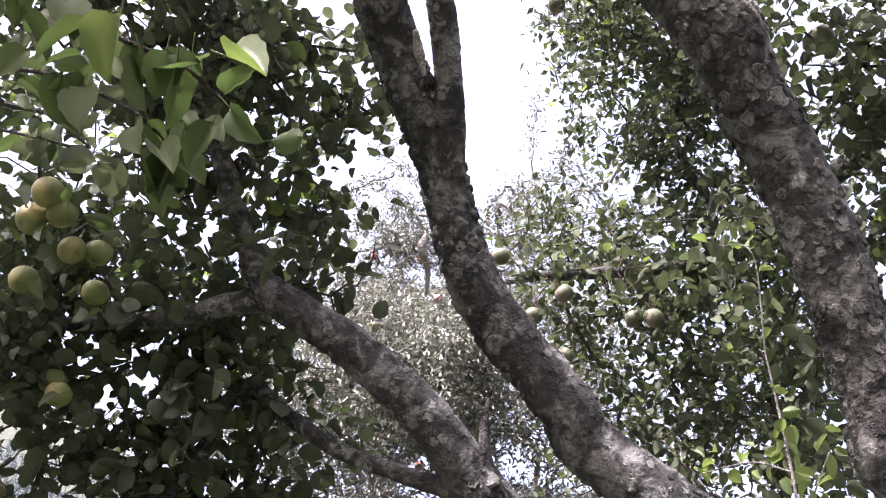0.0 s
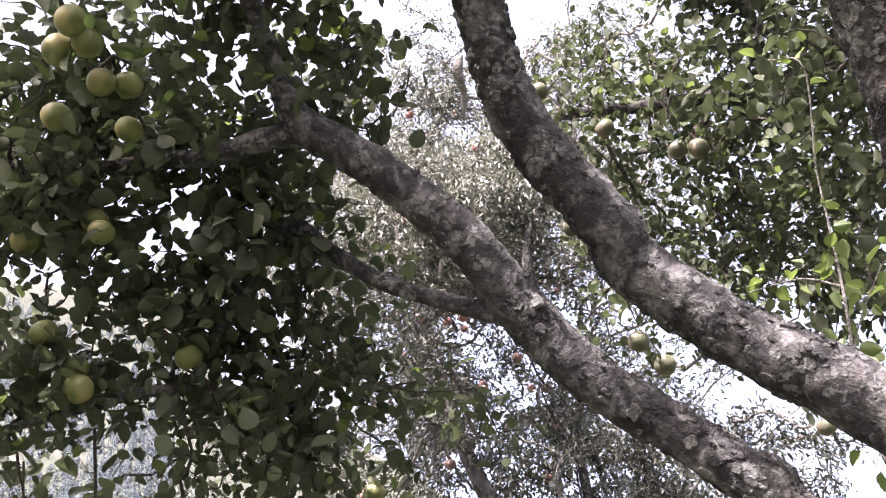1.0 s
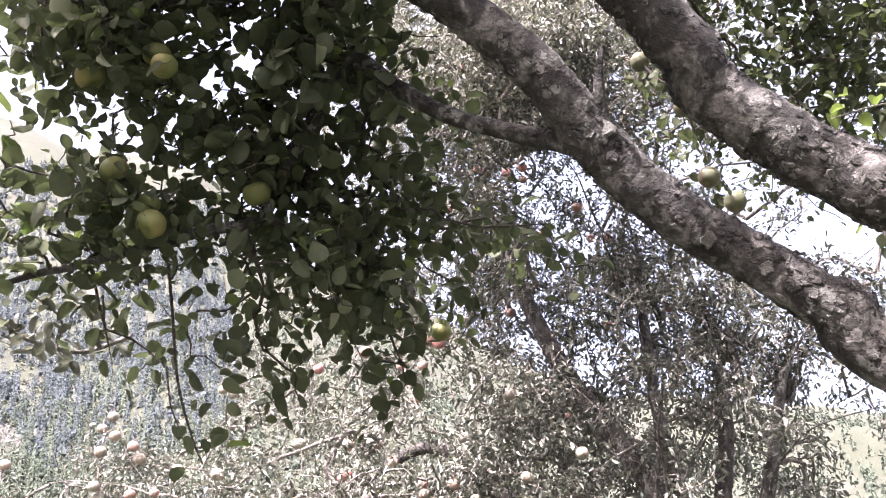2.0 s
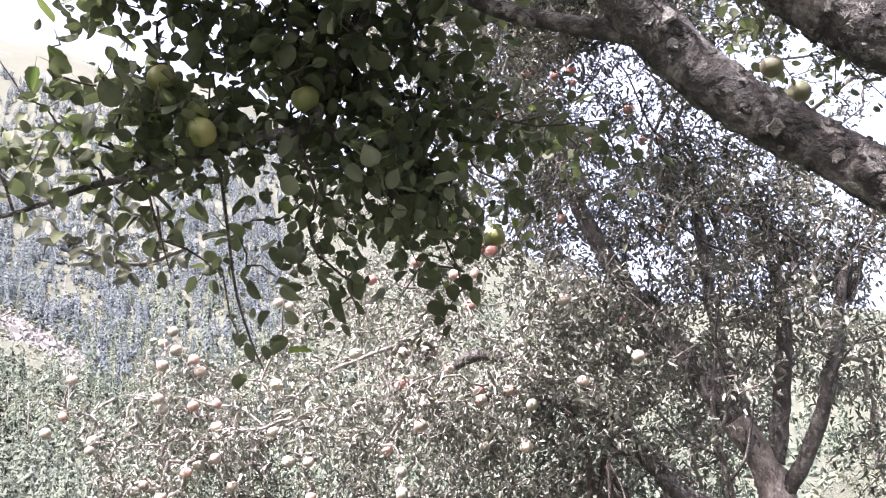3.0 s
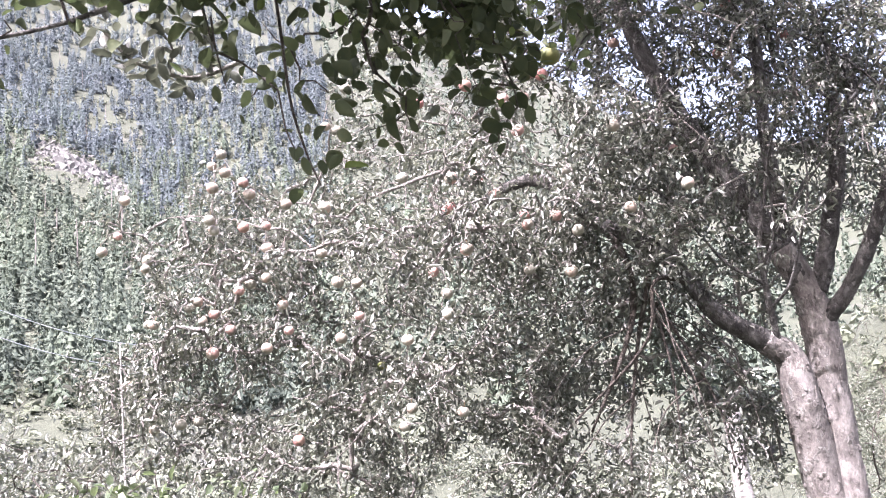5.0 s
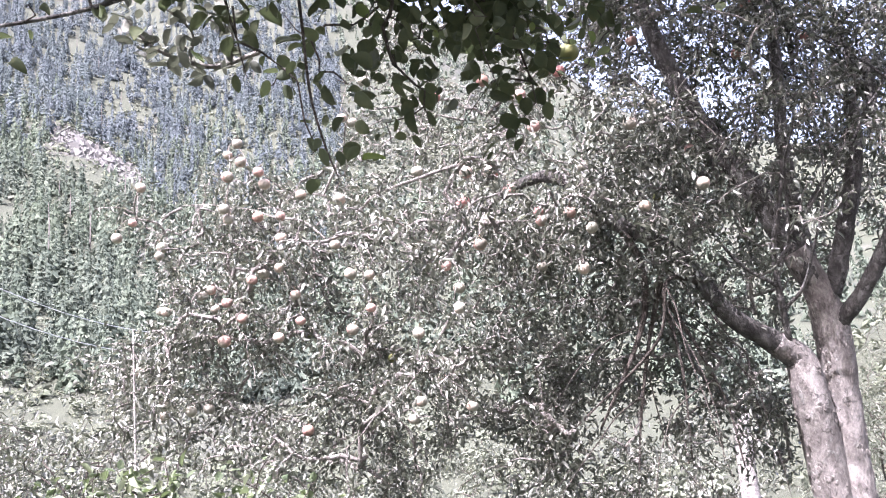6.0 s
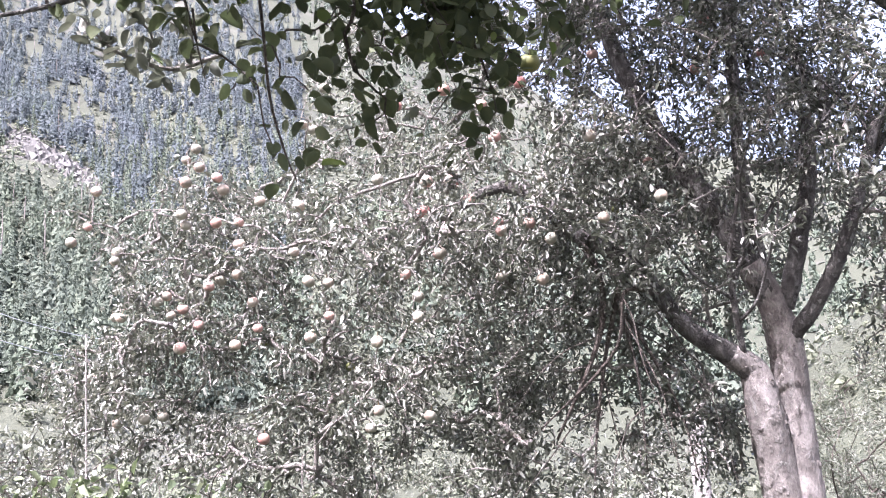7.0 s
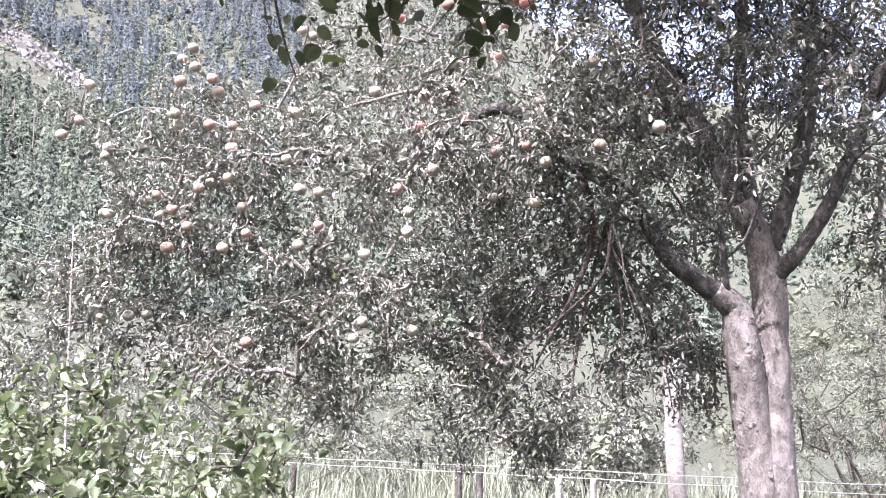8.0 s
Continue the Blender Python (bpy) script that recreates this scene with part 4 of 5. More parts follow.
    bright = (rng.random(len(at)) < np.where(at[:, 0] > 1.1, 0.035, 0.03)) & ~single
    for name, pick, mat, label in (("crown", ~bright & ~single, LEAF_NEAR, "dense leaves coloured dark green for shade"), ("young_leaves", bright, LEAF_BRIGHT, "fresh green leaves, brightened in colour as if lit through")):
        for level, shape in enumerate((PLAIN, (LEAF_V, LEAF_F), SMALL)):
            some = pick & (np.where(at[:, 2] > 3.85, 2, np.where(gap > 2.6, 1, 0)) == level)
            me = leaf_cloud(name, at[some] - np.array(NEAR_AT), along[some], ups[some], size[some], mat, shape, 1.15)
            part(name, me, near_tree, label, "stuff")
    single_leaves(at[single], along[single], ups[single], size[single])
    # leafy shoots at the tip of the low side
    shoot = limb([((-0.23, 0.34, 2.61), 0.004), ((-0.12, 0.32, 2.54), 0.0036), ((-0.03, 0.32, 2.47), 0.003), ((0.03, 0.33, 2.44), 0.0024), ((0.07, 0.36, 2.42), 0.0014)])
    me = many_tubes("shoot", [spline(shoot, 8)], TWIG)
    me.transform(Matrix.Translation(-NEAR_AT))
    part("shoot", me, near_tree)
    second = limb([((-0.28, 0.48, 2.63), 0.0034), ((-0.14, 0.44, 2.58), 0.003), ((-0.04, 0.45, 2.53), 0.0024), ((0.00, 0.48, 2.51), 0.0014)])
    me = many_tubes("shoot", [spline(second, 8)], TWIG)
    me.transform(Matrix.Translation(-NEAR_AT))
    part("shoot", me, near_tree)
    big = np.concatenate([spline(shoot, 8)[4:, :3], spline(second, 8)[6:, :3]])
    n = 46
    pick = big[rng.integers(0, len(big), n)] + rng.normal(0, 0.022, (n, 3))
    ways = np.column_stack([rng.normal(0.1, 0.6, n), rng.normal(0.2, 0.5, n), rng.normal(-0.75, 0.4, n)])
    single_leaves(pick, ways, rng.normal(0, 0.5, (n, 3)) + np.array((0, -0.8, 0.6)), rng.uniform(0.042, 0.070, n), 5)


LEAF_MESHES = []


def single_leaves(at, along, up, size, start=0):
    """Leaves as single parts of the tree, on a few shared meshes."""
    if not LEAF_MESHES:
        for k in range(9):
            # brighter greens stand for leaves with light behind them
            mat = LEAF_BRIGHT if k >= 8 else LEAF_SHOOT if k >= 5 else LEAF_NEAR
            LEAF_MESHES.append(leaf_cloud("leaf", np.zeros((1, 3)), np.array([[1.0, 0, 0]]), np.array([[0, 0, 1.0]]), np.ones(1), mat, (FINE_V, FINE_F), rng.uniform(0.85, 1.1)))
    x = unit(along)
    y = unit(np.cross(up, x))
    z = np.cross(x, y)
    for i in range(len(at)):
        m = Matrix((x[i], y[i], z[i])).transposed().to_4x4()
        ob = part("leaf", LEAF_MESHES[rng.integers(start, 9 if start else 7)], near_tree)
        ob.matrix_local = Matrix.Translation(Vector(at[i]) - NEAR_AT) @ m @ Matrix.Scale(float(size[i]), 4)


near_crown()
for points in ([((0.39, 0.77, 3.22), 0.006), ((0.40, 0.81, 3.20), 0.011), ((0.41, 0.84, 3.17), 0.004)], [((0.42, 1.08, 2.98), 0.004), ((0.41, 1.09, 2.95), 0.010), ((0.42, 1.12, 2.92), 0.006), ((0.42, 1.16, 2.89), 0.003)]):
    strip = limb_mesh("peeled_bark", limb(points), TWIG_PALE, 9, 8, 0.2, 40.0)
    strip.transform(Matrix.Translation(-NEAR_AT))
    part("peeled_bark", strip, near_tree, "pale strip of peeling bark")
SUNNY = [limb([((-0.48, 1.93, 2.53), 0.0064), ((-0.57, 1.88, 2.48), 0.0054), ((-0.63, 1.80, 2.47), 0.0045), ((-0.66, 1.73, 2.47), 0.0035), ((-0.70, 1.69, 2.52), 0.0019)]),
         limb([((-0.61, 1.84, 2.48), 0.0032), ((-0.59, 1.79, 2.52), 0.0026), ((-0.63, 1.72, 2.55), 0.0016)]),
         limb([((-0.53, 1.88, 2.49), 0.0032), ((-0.52, 1.84, 2.54), 0.0026), ((-0.57, 1.78, 2.55), 0.0016)])]


def sunny_spray():
    """A spray reaching from shade into sun, sunlight put into its pale colours."""
    lines = [spline(l, 8) for l in SUNNY]
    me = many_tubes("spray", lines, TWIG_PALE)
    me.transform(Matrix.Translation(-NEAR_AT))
    part("spray", me, near_tree, "twig given pale bark for the sun on it")
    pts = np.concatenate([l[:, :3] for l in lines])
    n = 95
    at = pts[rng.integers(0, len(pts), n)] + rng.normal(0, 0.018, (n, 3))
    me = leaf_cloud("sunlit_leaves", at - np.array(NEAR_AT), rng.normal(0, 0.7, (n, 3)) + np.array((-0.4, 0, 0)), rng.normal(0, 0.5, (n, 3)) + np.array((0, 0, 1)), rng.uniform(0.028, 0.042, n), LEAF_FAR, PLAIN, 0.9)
    part("sunlit_leaves", me, near_tree, "leaves given a pale colour for the sun on them", "stuff")


sunny_spray()
YOUNG = [limb([((1.15, 1.26, 2.80), 0.0022), ((1.15, 1.32, 2.63), 0.003), ((1.13, 1.34, 2.50), 0.0036), ((1.11, 1.39, 2.33), 0.004), ((1.12, 1.40, 2.19), 0.005)]),
         limb([((1.00, 1.42, 2.62), 0.0016), ((1.09, 1.37, 2.61), 0.0022), ((1.14, 1.33, 2.56), 0.0028)]),
         limb([((1.11, 1.19, 3.06), 0.0012), ((1.15, 1.15, 2.99), 0.002), ((1.15, 1.26, 2.80), 0.0022)]),
         limb([((1.19, 1.26, 2.56), 0.0015), ((1.15, 1.35, 2.48), 0.0022), ((1.12, 1.38, 2.41), 0.003)])]


def young_shoots():
    """Pale thin shoots beside the limbs, their fresh leaves coloured as if lit through."""
    lines = [spline(l, 8) for l in YOUNG]
    me = many_tubes("shoot", lines, TWIG_PALE)
    me.transform(Matrix.Translation(-NEAR_AT))
    part("shoot", me, near_tree, "pale thin shoots")
    pts = np.concatenate([l[:, :3] for l in lines])
    n = 56
    at = pts[rng.integers(0, len(pts), n)] + rng.normal(0, 0.028, (n, 3))
    along = rng.normal(0, 0.7, (n, 3)) + np.array((0, 0, -0.3))
    me = leaf_cloud("young_leaves", at - np.array(NEAR_AT), along, rng.normal(0, 0.6, (n, 3)) + np.array((0, 0, 1)), rng.uniform(0.026, 0.042, n), LEAF_BRIGHT, (FINE_V, FINE_F), 1.05)
    part("young_leaves", me, near_tree, "fresh green leaves, brightened in colour as if lit through", "stuff")


young_shoots()
green = apple_thing(APPLE_GREEN, "pale green apple hanging among dark leaves", "green apples overhead")
hang_apples(green, GREEN_APPLES[1:], (0.76, 0.9))
green.location = GREEN_APPLES[0]
# apples on the back limb have a duller, greyer green skin
dull_apple = apple_thing(APPLE_DULL, "small dull green apple among shaded twigs", "green apples overhead")
dull_apple.scale = (0.8, 0.8, 0.8)
dull_apple.location = BACK_APPLES[0]
hang_apples(dull_apple, BACK_APPLES[1:], (0.76, 0.9))


# ---------------------------------------------------------------- the apple tree in the orchard
far_tree = thing("apple_tree", (1.30, 3.95, 0.0), "spreading apple tree with dusty leaves and ripe pink apples", "tree")
FAR_AT = far_tree.location.copy()


def far_limb(name, points, sides=18, knobbly=0.08, label="", material=BARK_FAR):
    me = limb_mesh(name, points, material, sides, 10, knobbly, 12.0)
    me.transform(Matrix.Translation(-FAR_AT))
    return part(name, me, far_tree, label)


STEM_LEFT = limb([((1.27, 3.95, -0.1), 0.1196), ((1.27, 3.95, 0.4), 0.0966), ((1.26, 3.89, 1.22), 0.0810), ((1.23, 3.86, 1.55), 0.0764), ((1.19, 3.80, 1.82), 0.0699), ((1.17, 3.80, 1.94), 0.0589),
                  ((1.08, 3.77, 2.01), 0.047), ((0.90, 3.69, 2.12), 0.037), ((0.79, 3.64, 2.27), 0.032), ((0.68, 3.63, 2.40), 0.028), ((0.51, 3.68, 2.52), 0.032),
              ((0.27, 3.77, 2.77), 0.026), ((-0.05, 4.00, 2.72), 0.02), ((-0.41, 4.20, 2.68), 0.016), ((-0.80, 4.35, 2.71), 0.012), ((-1.18, 4.43, 2.88), 0.008), ((-1.49, 4.51, 3.02), 0.005)])
STEM_RIGHT = limb([((1.37, 4.0, -0.1), 0.1196), ((1.37, 4.0, 0.4), 0.0966), ((1.33, 3.89, 1.22), 0.0782), ((1.33, 3.88, 1.55), 0.0736), ((1.33, 3.86, 1.85), 0.0718), ((1.33, 3.84, 2.05), 0.0699), ((1.30, 3.84, 2.22), 0.0589),
                   ((1.22, 3.81, 2.38), 0.055), ((1.11, 3.79, 2.61), 0.048), ((0.98, 3.80, 2.84), 0.043), ((0.85, 3.78, 3.11), 0.040), ((0.77, 3.86, 3.46), 0.036),
              ((0.78, 4.10, 3.72), 0.032), ((0.73, 4.14, 4.07), 0.028), ((0.78, 4.26, 3.97), 0.024), ((0.74, 4.30, 4.32), 0.018), ((0.75, 4.22, 4.96), 0.012), ((0.90, 3.97, 5.60), 0.006)])
FAR_C = limb([((1.31, 3.85, 2.22), 0.0344), ((1.27, 3.83, 2.45), 0.0310), ((1.24, 3.79, 2.81), 0.0267), ((1.26, 3.77, 3.13), 0.0232), ((1.29, 3.78, 3.56), 0.0198), ((1.43, 4.07, 3.42), 0.0155), ((1.48, 4.22, 3.49), 0.0112), ((1.45, 4.24, 4.09), 0.0069)])
FAR_D = limb([((1.35, 3.83, 2.19), 0.0396), ((1.42, 3.79, 2.42), 0.0361), ((1.49, 3.74, 2.69), 0.0318), ((1.52, 3.70, 2.92), 0.0284), ((1.64, 3.84, 2.95), 0.0241), ((1.66, 3.85, 3.19), 0.0206), ((1.65, 3.95, 3.17), 0.0155), ((1.61, 4.00, 3.62), 0.0086)])
FAR_E = limb([((1.35, 3.81, 2.07), 0.0361), ((1.44, 3.72, 2.19), 0.0310), ((1.54, 3.64, 2.38), 0.0284), ((1.63, 3.60, 2.60), 0.0249), ((1.70, 3.55, 2.82), 0.0206), ((1.80, 3.67, 2.91), 0.0155), ((1.81, 3.78, 2.82), 0.0120), ((2.05, 3.76, 3.19), 0.0069)])
FAR_F = limb([((1.13, 3.75, 2.01), 0.014), ((1.10, 3.68, 2.19), 0.013), ((1.09, 3.62, 2.38), 0.011), ((1.14, 3.55, 2.63), 0.008), ((1.17, 3.54, 2.95), 0.005)])
far_limb("trunk", STEM_LEFT[:7], 36, 0.06, "two fused pinkish-grey stems")
far_limb("trunk", STEM_RIGHT[:8], 36, 0.06)
# above the fork the bark colour darkens, in place of crown shade
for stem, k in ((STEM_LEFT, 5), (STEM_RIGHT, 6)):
    far_limb("limb", [(*p[:3], p[3] * (0.95 if i < 2 else 1.0)) for i, p in enumerate(stem[k:])], 28, 0.13, "thick grey limb with crown shade put into its bark colour", BARK_SHADED)
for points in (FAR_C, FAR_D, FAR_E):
    far_limb("limb", points, 24, 0.16, "thick grey limb with crown shade put into its bark colour", BARK_SHADED)
far_limb("branch", FAR_F, 10, material=BARK_SHADED)
for points in (STEM_LEFT, STEM_RIGHT):
    me = crust("bark_scale", points[:7], 340, (0.005, 0.015), BARK_FAR, 0.06, 12.0, 0.0022, False, 0.02, 1.7)
    me.transform(Matrix.Translation(-FAR_AT))
    part("bark_scale", me, far_tree, "flaking scales of pale bark", "stuff")

PINK_APPLES = [(-1.07, 3.9, 3.04), (-1.13, 3.94, 2.99), (-0.98, 3.9, 2.98), (-0.97, 3.92, 2.94), (-0.9, 3.91, 2.77), (-1.02, 3.87, 2.49), (0.24, 3.5, 3.06), (0.18, 3.62,
    3.11), (0.19, 3.55, 2.95), (0.01, 3.6, 2.78), (0.09, 3.66, 2.73), (-0.08, 3.65, 2.81), (0.32, 3.56, 2.59), (-0.5, 3.77, 2.31), (-0.18, 3.69, 2.45), (-0.04, 3.6, 2.5),
    (-1.22, 3.97, 2.48), (-1.16, 3.98, 2.43), (-1.08, 3.93, 2.34), (-0.85, 3.9, 2.42), (-0.82, 3.89, 2.3), (-1.16, 3.9, 2.24), (-1.57, 4.05, 2.16), (-1.59, 4.03, 2.83),
    (-0.57, 3.77, 2.23), (0.2, 3.5, 2.54), (1.3, 3.98, 5.23), (1.2, 3.89, 3.79), (0.7, 3.94, 3.47), (0.89, 3.98, 2.92)]
CREAM_APPLES = [(-1.1, 3.96, 3.15), (-1.15, 3.99, 3.11), (-1.15, 3.93, 2.84), (-1.14, 3.97, 2.8), (-1.56, 4.01, 3.0), (-1.71, 4.09, 2.79), (-1.5, 4.05, 2.72), (-1.46,
    3.95, 2.64), (-0.92, 3.86, 2.53), (-0.96, 3.88, 2.52), (-0.83, 3.92, 2.86), (-0.9, 3.89, 2.68), (-0.66, 3.84, 2.61), (-0.56, 3.77, 2.46), (-0.51, 3.77, 2.45), (-0.61,
    3.8, 2.78), (-0.6, 3.8, 3.16), (-0.57, 3.81, 3.14), (-0.29, 3.73, 2.87), (-0.01, 3.68, 2.61), (0.38, 3.51, 2.5), (0.38, 3.56, 2.77), (0.34, 3.55, 2.36), (0.19, 3.62,
    2.39), (-0.13, 3.68, 2.35), (-0.16, 3.63, 2.25), (-0.31, 3.75, 2.19), (-0.33, 3.78, 2.55)]
PALE_APPLES = [(-0.32, 3.75, 1.92), (-0.36, 3.73, 1.85), (-1.49, 4.03, 2.41), (-1.41, 3.96, 2.4), (-1.29, 4.0, 2.47), (-1.23, 3.96, 2.39), (-1.44, 3.97, 1.96), (-1.41,
    3.94, 1.99), (-1.33, 4.01, 1.97), (-1.25, 4.01, 1.98), (-0.9, 3.84, 2.23), (0.65, 3.47, 2.96), (0.78, 3.35, 2.58), (0.59, 3.38, 2.53), (0.58, 3.42, 2.88), (-0.52,
    3.82, 3.33), (-0.11, 3.69, 1.88)]
RED_APPLES = [(-0.99, 3.87, 2.77), (0.03, 3.65, 3.21), (-0.19, 3.65, 3.15), (0.29, 3.58, 3.2), (0.32, 3.52, 3.17), (0.04, 3.67, 2.81), (-0.11, 3.72, 2.7), (-0.08, 3.65,
    2.69), (0.22, 3.61, 2.6), (-0.79, 3.83, 1.84), (1.0, 3.79, 5.57), (0.97, 3.91, 4.58), (0.85, 3.78, 4.16), (0.77, 3.82, 4.16), (0.67, 3.87, 4.23), (0.87, 3.91, 4.17),
    (0.47, 3.81, 3.97), (0.53, 3.78, 3.95), (0.92, 3.98, 3.88), (1.11, 3.85, 3.95), (1.18, 4.0, 3.85), (1.45, 3.98, 3.42), (1.16, 3.86, 3.31), (1.45, 3.89, 4.46), (1.4,
    3.9, 4.35), (0.02, 3.92, 3.89), (1.2, 3.91, 3.58), (0.76, 3.91, 5.71)]


FAR_HANG = [limb([((0.51, 3.68, 2.52), 0.016), ((0.57, 3.61, 2.35), 0.014), ((0.57, 3.59, 2.17), 0.012), ((0.50, 3.61, 1.98), 0.009), ((0.36, 3.68, 1.72), 0.005)]),
            limb([((0.68, 3.63, 2.39), 0.013), ((0.63, 3.63, 2.22), 0.011), ((0.57, 3.64, 2.02), 0.008), ((0.51, 3.68, 1.72), 0.005), ((0.48, 3.72, 1.46), 0.003)]),
            limb([((0.66, 3.63, 2.18), 0.009), ((0.76, 3.64, 1.98), 0.007), ((0.85, 3.70, 1.77), 0.005), ((0.88, 3.70, 1.55), 0.003)]),
            limb([((0.64, 3.63, 2.20), 0.007), ((0.68, 3.61, 1.93), 0.005), ((0.68, 3.64, 1.59), 0.003)]),
            limb([((0.81, 3.64, 2.24), 0.010), ((0.64, 3.47, 2.23), 0.008), ((0.58, 3.52, 2.01), 0.006), ((0.25, 3.68, 1.72), 0.003)])]
FAR_PALE = [limb([((-0.94, 3.97, 2.58), 0.0082), ((-0.70, 3.91, 2.62), 0.0112), ((-0.49, 3.84, 2.61), 0.0134), ((-0.27, 3.86, 2.62), 0.0143), ((0.02, 3.76, 2.62), 0.0164)]),
            limb([((-0.71, 4.07, 2.77), 0.0072), ((-0.53, 3.99, 2.79), 0.0112), ((-0.37, 3.98, 2.87), 0.0134), ((-0.22, 4.07, 2.94), 0.0143), ((0.14, 4.07, 2.96), 0.0164)]),
            limb([((-1.46, 4.26, 2.93), 0.0041), ((-1.21, 4.24, 2.89), 0.0061), ((-0.99, 4.21, 2.83), 0.0082), ((-0.71, 4.00, 2.64), 0.0103)]),
            limb([((-1.21, 4.29, 3.25), 0.0027), ((-1.12, 4.33, 3.05), 0.0045), ((-1.02, 4.31, 2.86), 0.0063)]),
            limb([((0.01, 4.07, 3.39), 0.0027), ((-0.06, 4.04, 3.22), 0.0045), ((-0.09, 4.01, 3.01), 0.0054), ((-0.05, 4.09, 2.79), 0.0063)]),
            limb([((0.22, 4.05, 3.43), 0.0036), ((0.17, 4.03, 3.24), 0.0054), ((0.11, 4.00, 3.03), 0.0063), ((0.13, 4.06, 2.87), 0.0072)])]
FAR_PALE += [limb([((-0.61, 3.99, 2.61), 0.0054), ((-0.55, 3.93, 2.46), 0.0045), ((-0.54, 3.96, 2.34), 0.0027)]),
            limb([((0.72, 3.67, 2.90), 0.0054), ((0.66, 3.61, 2.80), 0.0045), ((0.65, 3.65, 2.66), 0.0027)]),
            limb([((1.05, 3.51, 2.80), 0.0027), ((0.95, 3.54, 2.79), 0.0045), ((0.85, 3.62, 2.95), 0.0063), ((0.81, 3.68, 3.09), 0.0081)]),
            limb([((-0.62, 3.72, 1.72), 0.0027), ((-0.51, 3.73, 1.83), 0.0045), ((-0.40, 3.73, 1.91), 0.0054), ((-0.24, 3.92, 2.16), 0.0081)]),
            limb([((0.11, 3.88, 2.77), 0.0027), ((0.17, 3.90, 2.72), 0.0036), ((0.08, 3.86, 2.85), 0.0045)])]


def far_crown():
    body = [((-1.70, 4.46, 2.94), (.34, .3, .10), 22), ((-1.26, 4.42, 3.15), (.22, .25, .14), 26), ((-1.14, 4.47, 2.77), (.45, .4, .2), 110), ((-1.33, 4.19, 2.37), (.42, .4, .26), 130), ((-1.40, 4.01, 1.96), (.45, .4, .26), 110),
            ((-0.81, 4.40, 2.90), (.36, .4, .2), 80), ((-0.79, 4.22, 2.38), (.42, .4, .3), 150), ((-0.78, 4.08, 1.89), (.45, .4, .28), 130), ((-0.24, 4.59, 3.17), (.5, .5, .26), 130), ((-0.26, 4.34, 2.61), (.45, .5, .32), 150)]
    body += [((-0.29, 4.13, 2.05), (.40, .4, .33), 130), ((-0.59, 4.92, 3.63), (.35, .4, .2), 44), ((0.14, 4.73, 3.64), (.5, .5, .34), 120), ((0.28, 4.18, 2.79), (.45, .45, .3), 140), ((0.21, 3.99, 2.33), (.36, .35, .28), 110),
            ((0.23, 3.95, 1.90), (.36, .35, .30), 110), ((0.66, 3.88, 2.08), (.30, .3, .30), 80), ((0.82, 4.19, 1.82), (.30, .3, .25), 50), ((0.67, 4.03, 3.11), (.42, .4, .3), 110)]
    lower = [((-0.54, 4.06, 1.60), (.35, .35, .16), 60), ((-0.86, 4.20, 1.85), (.4, .35, .18), 70), ((-1.55, 4.29, 2.07), (.35, .35, .25), 60), ((0.23, 3.99, 1.60), (.25, .3, .22), 60), ((0.38, 3.88, 1.44), (.15, .2, .16), 40),
             ((0.01, 4.20, 1.41), (.12, .2, .12), 16), ((0.80, 3.92, 1.64), (.2, .25, .16), 36), ((1.14, 4.24, 1.71), (.16, .25, .22), 40), ((-0.41, 4.16, 1.95), (.3, .3, .2), 60)]
    upper = [((1.09, 4.02, 3.43), (.42, .4, .32), 90), ((1.48, 3.97, 3.53), (.4, .4, .3), 50), ((1.63, 3.73, 3.15), (.25, .3, .3), 22), ((1.73, 3.78, 2.11), (.16, .2, .28), 34), ((1.72, 3.78, 2.63), (.15, .25, .2), 24),
             ((0.82, 4.38, 4.41), (.5, .5, .36), 150), ((1.20, 4.19, 3.79), (.5, .5, .34), 150), ((1.61, 4.13, 3.39), (.45, .45, .3), 90), ((1.94, 3.85, 3.16), (.3, .4, .3), 50)]
    behind = [((1.50, 4.50, 3.07), (.5, .3, .4), 60), ((1.72, 4.27, 3.16), (.3, .3, .4), 30), ((1.20, 4.51, 2.58), (.35, .3, .3), 50), ((0.94, 4.42, 2.75), (.4, .3, .3), 70), ((1.61, 4.46, 2.70), (.3, .3, .2), 16),
              ((0.34, 3.51, 2.74), (.34, .2, .22), 70), ((0.06, 3.73, 2.60), (.34, .2, .2), 60), ((0.49, 3.51, 2.52), (.25, .2, .2), 46), ((-0.42, 5.05, 4.09), (.45, .4, .3), 70), ((0.61, 4.45, 3.69), (.45, .4, .3), 100),
              ((0.35, 4.91, 4.16), (.5, .4, .3), 90), ((1.01, 4.29, 3.85), (.45, .4, .3), 90), ((0.54, 4.34, 5.47), (.4, .4, .35), 80), ((1.13, 4.32, 5.68), (.45, .4, .35), 80)]
    dome = [((1.54, 4.08, 3.24), (.5, .4, .3), 150), ((1.95, 3.90, 2.95), (.5, .4, .3), 150), ((1.15, 4.51, 3.79), (.5, .4, .35), 150), ((2.19, 3.73, 2.71), (.3, .3, .3), 60), ((1.17, 4.58, 4.86), (.45, .4, .35), 100)]
    under = [((0.22, 3.91, 2.22), (.16, .25, .22), 60), ((0.15, 3.96, 1.81), (.16, .25, .2), 45), ((0.30, 4.03, 2.02), (.16, .25, .2), 40), ((0.34, 4.07, 2.41), (.18, .25, .18), 60)]
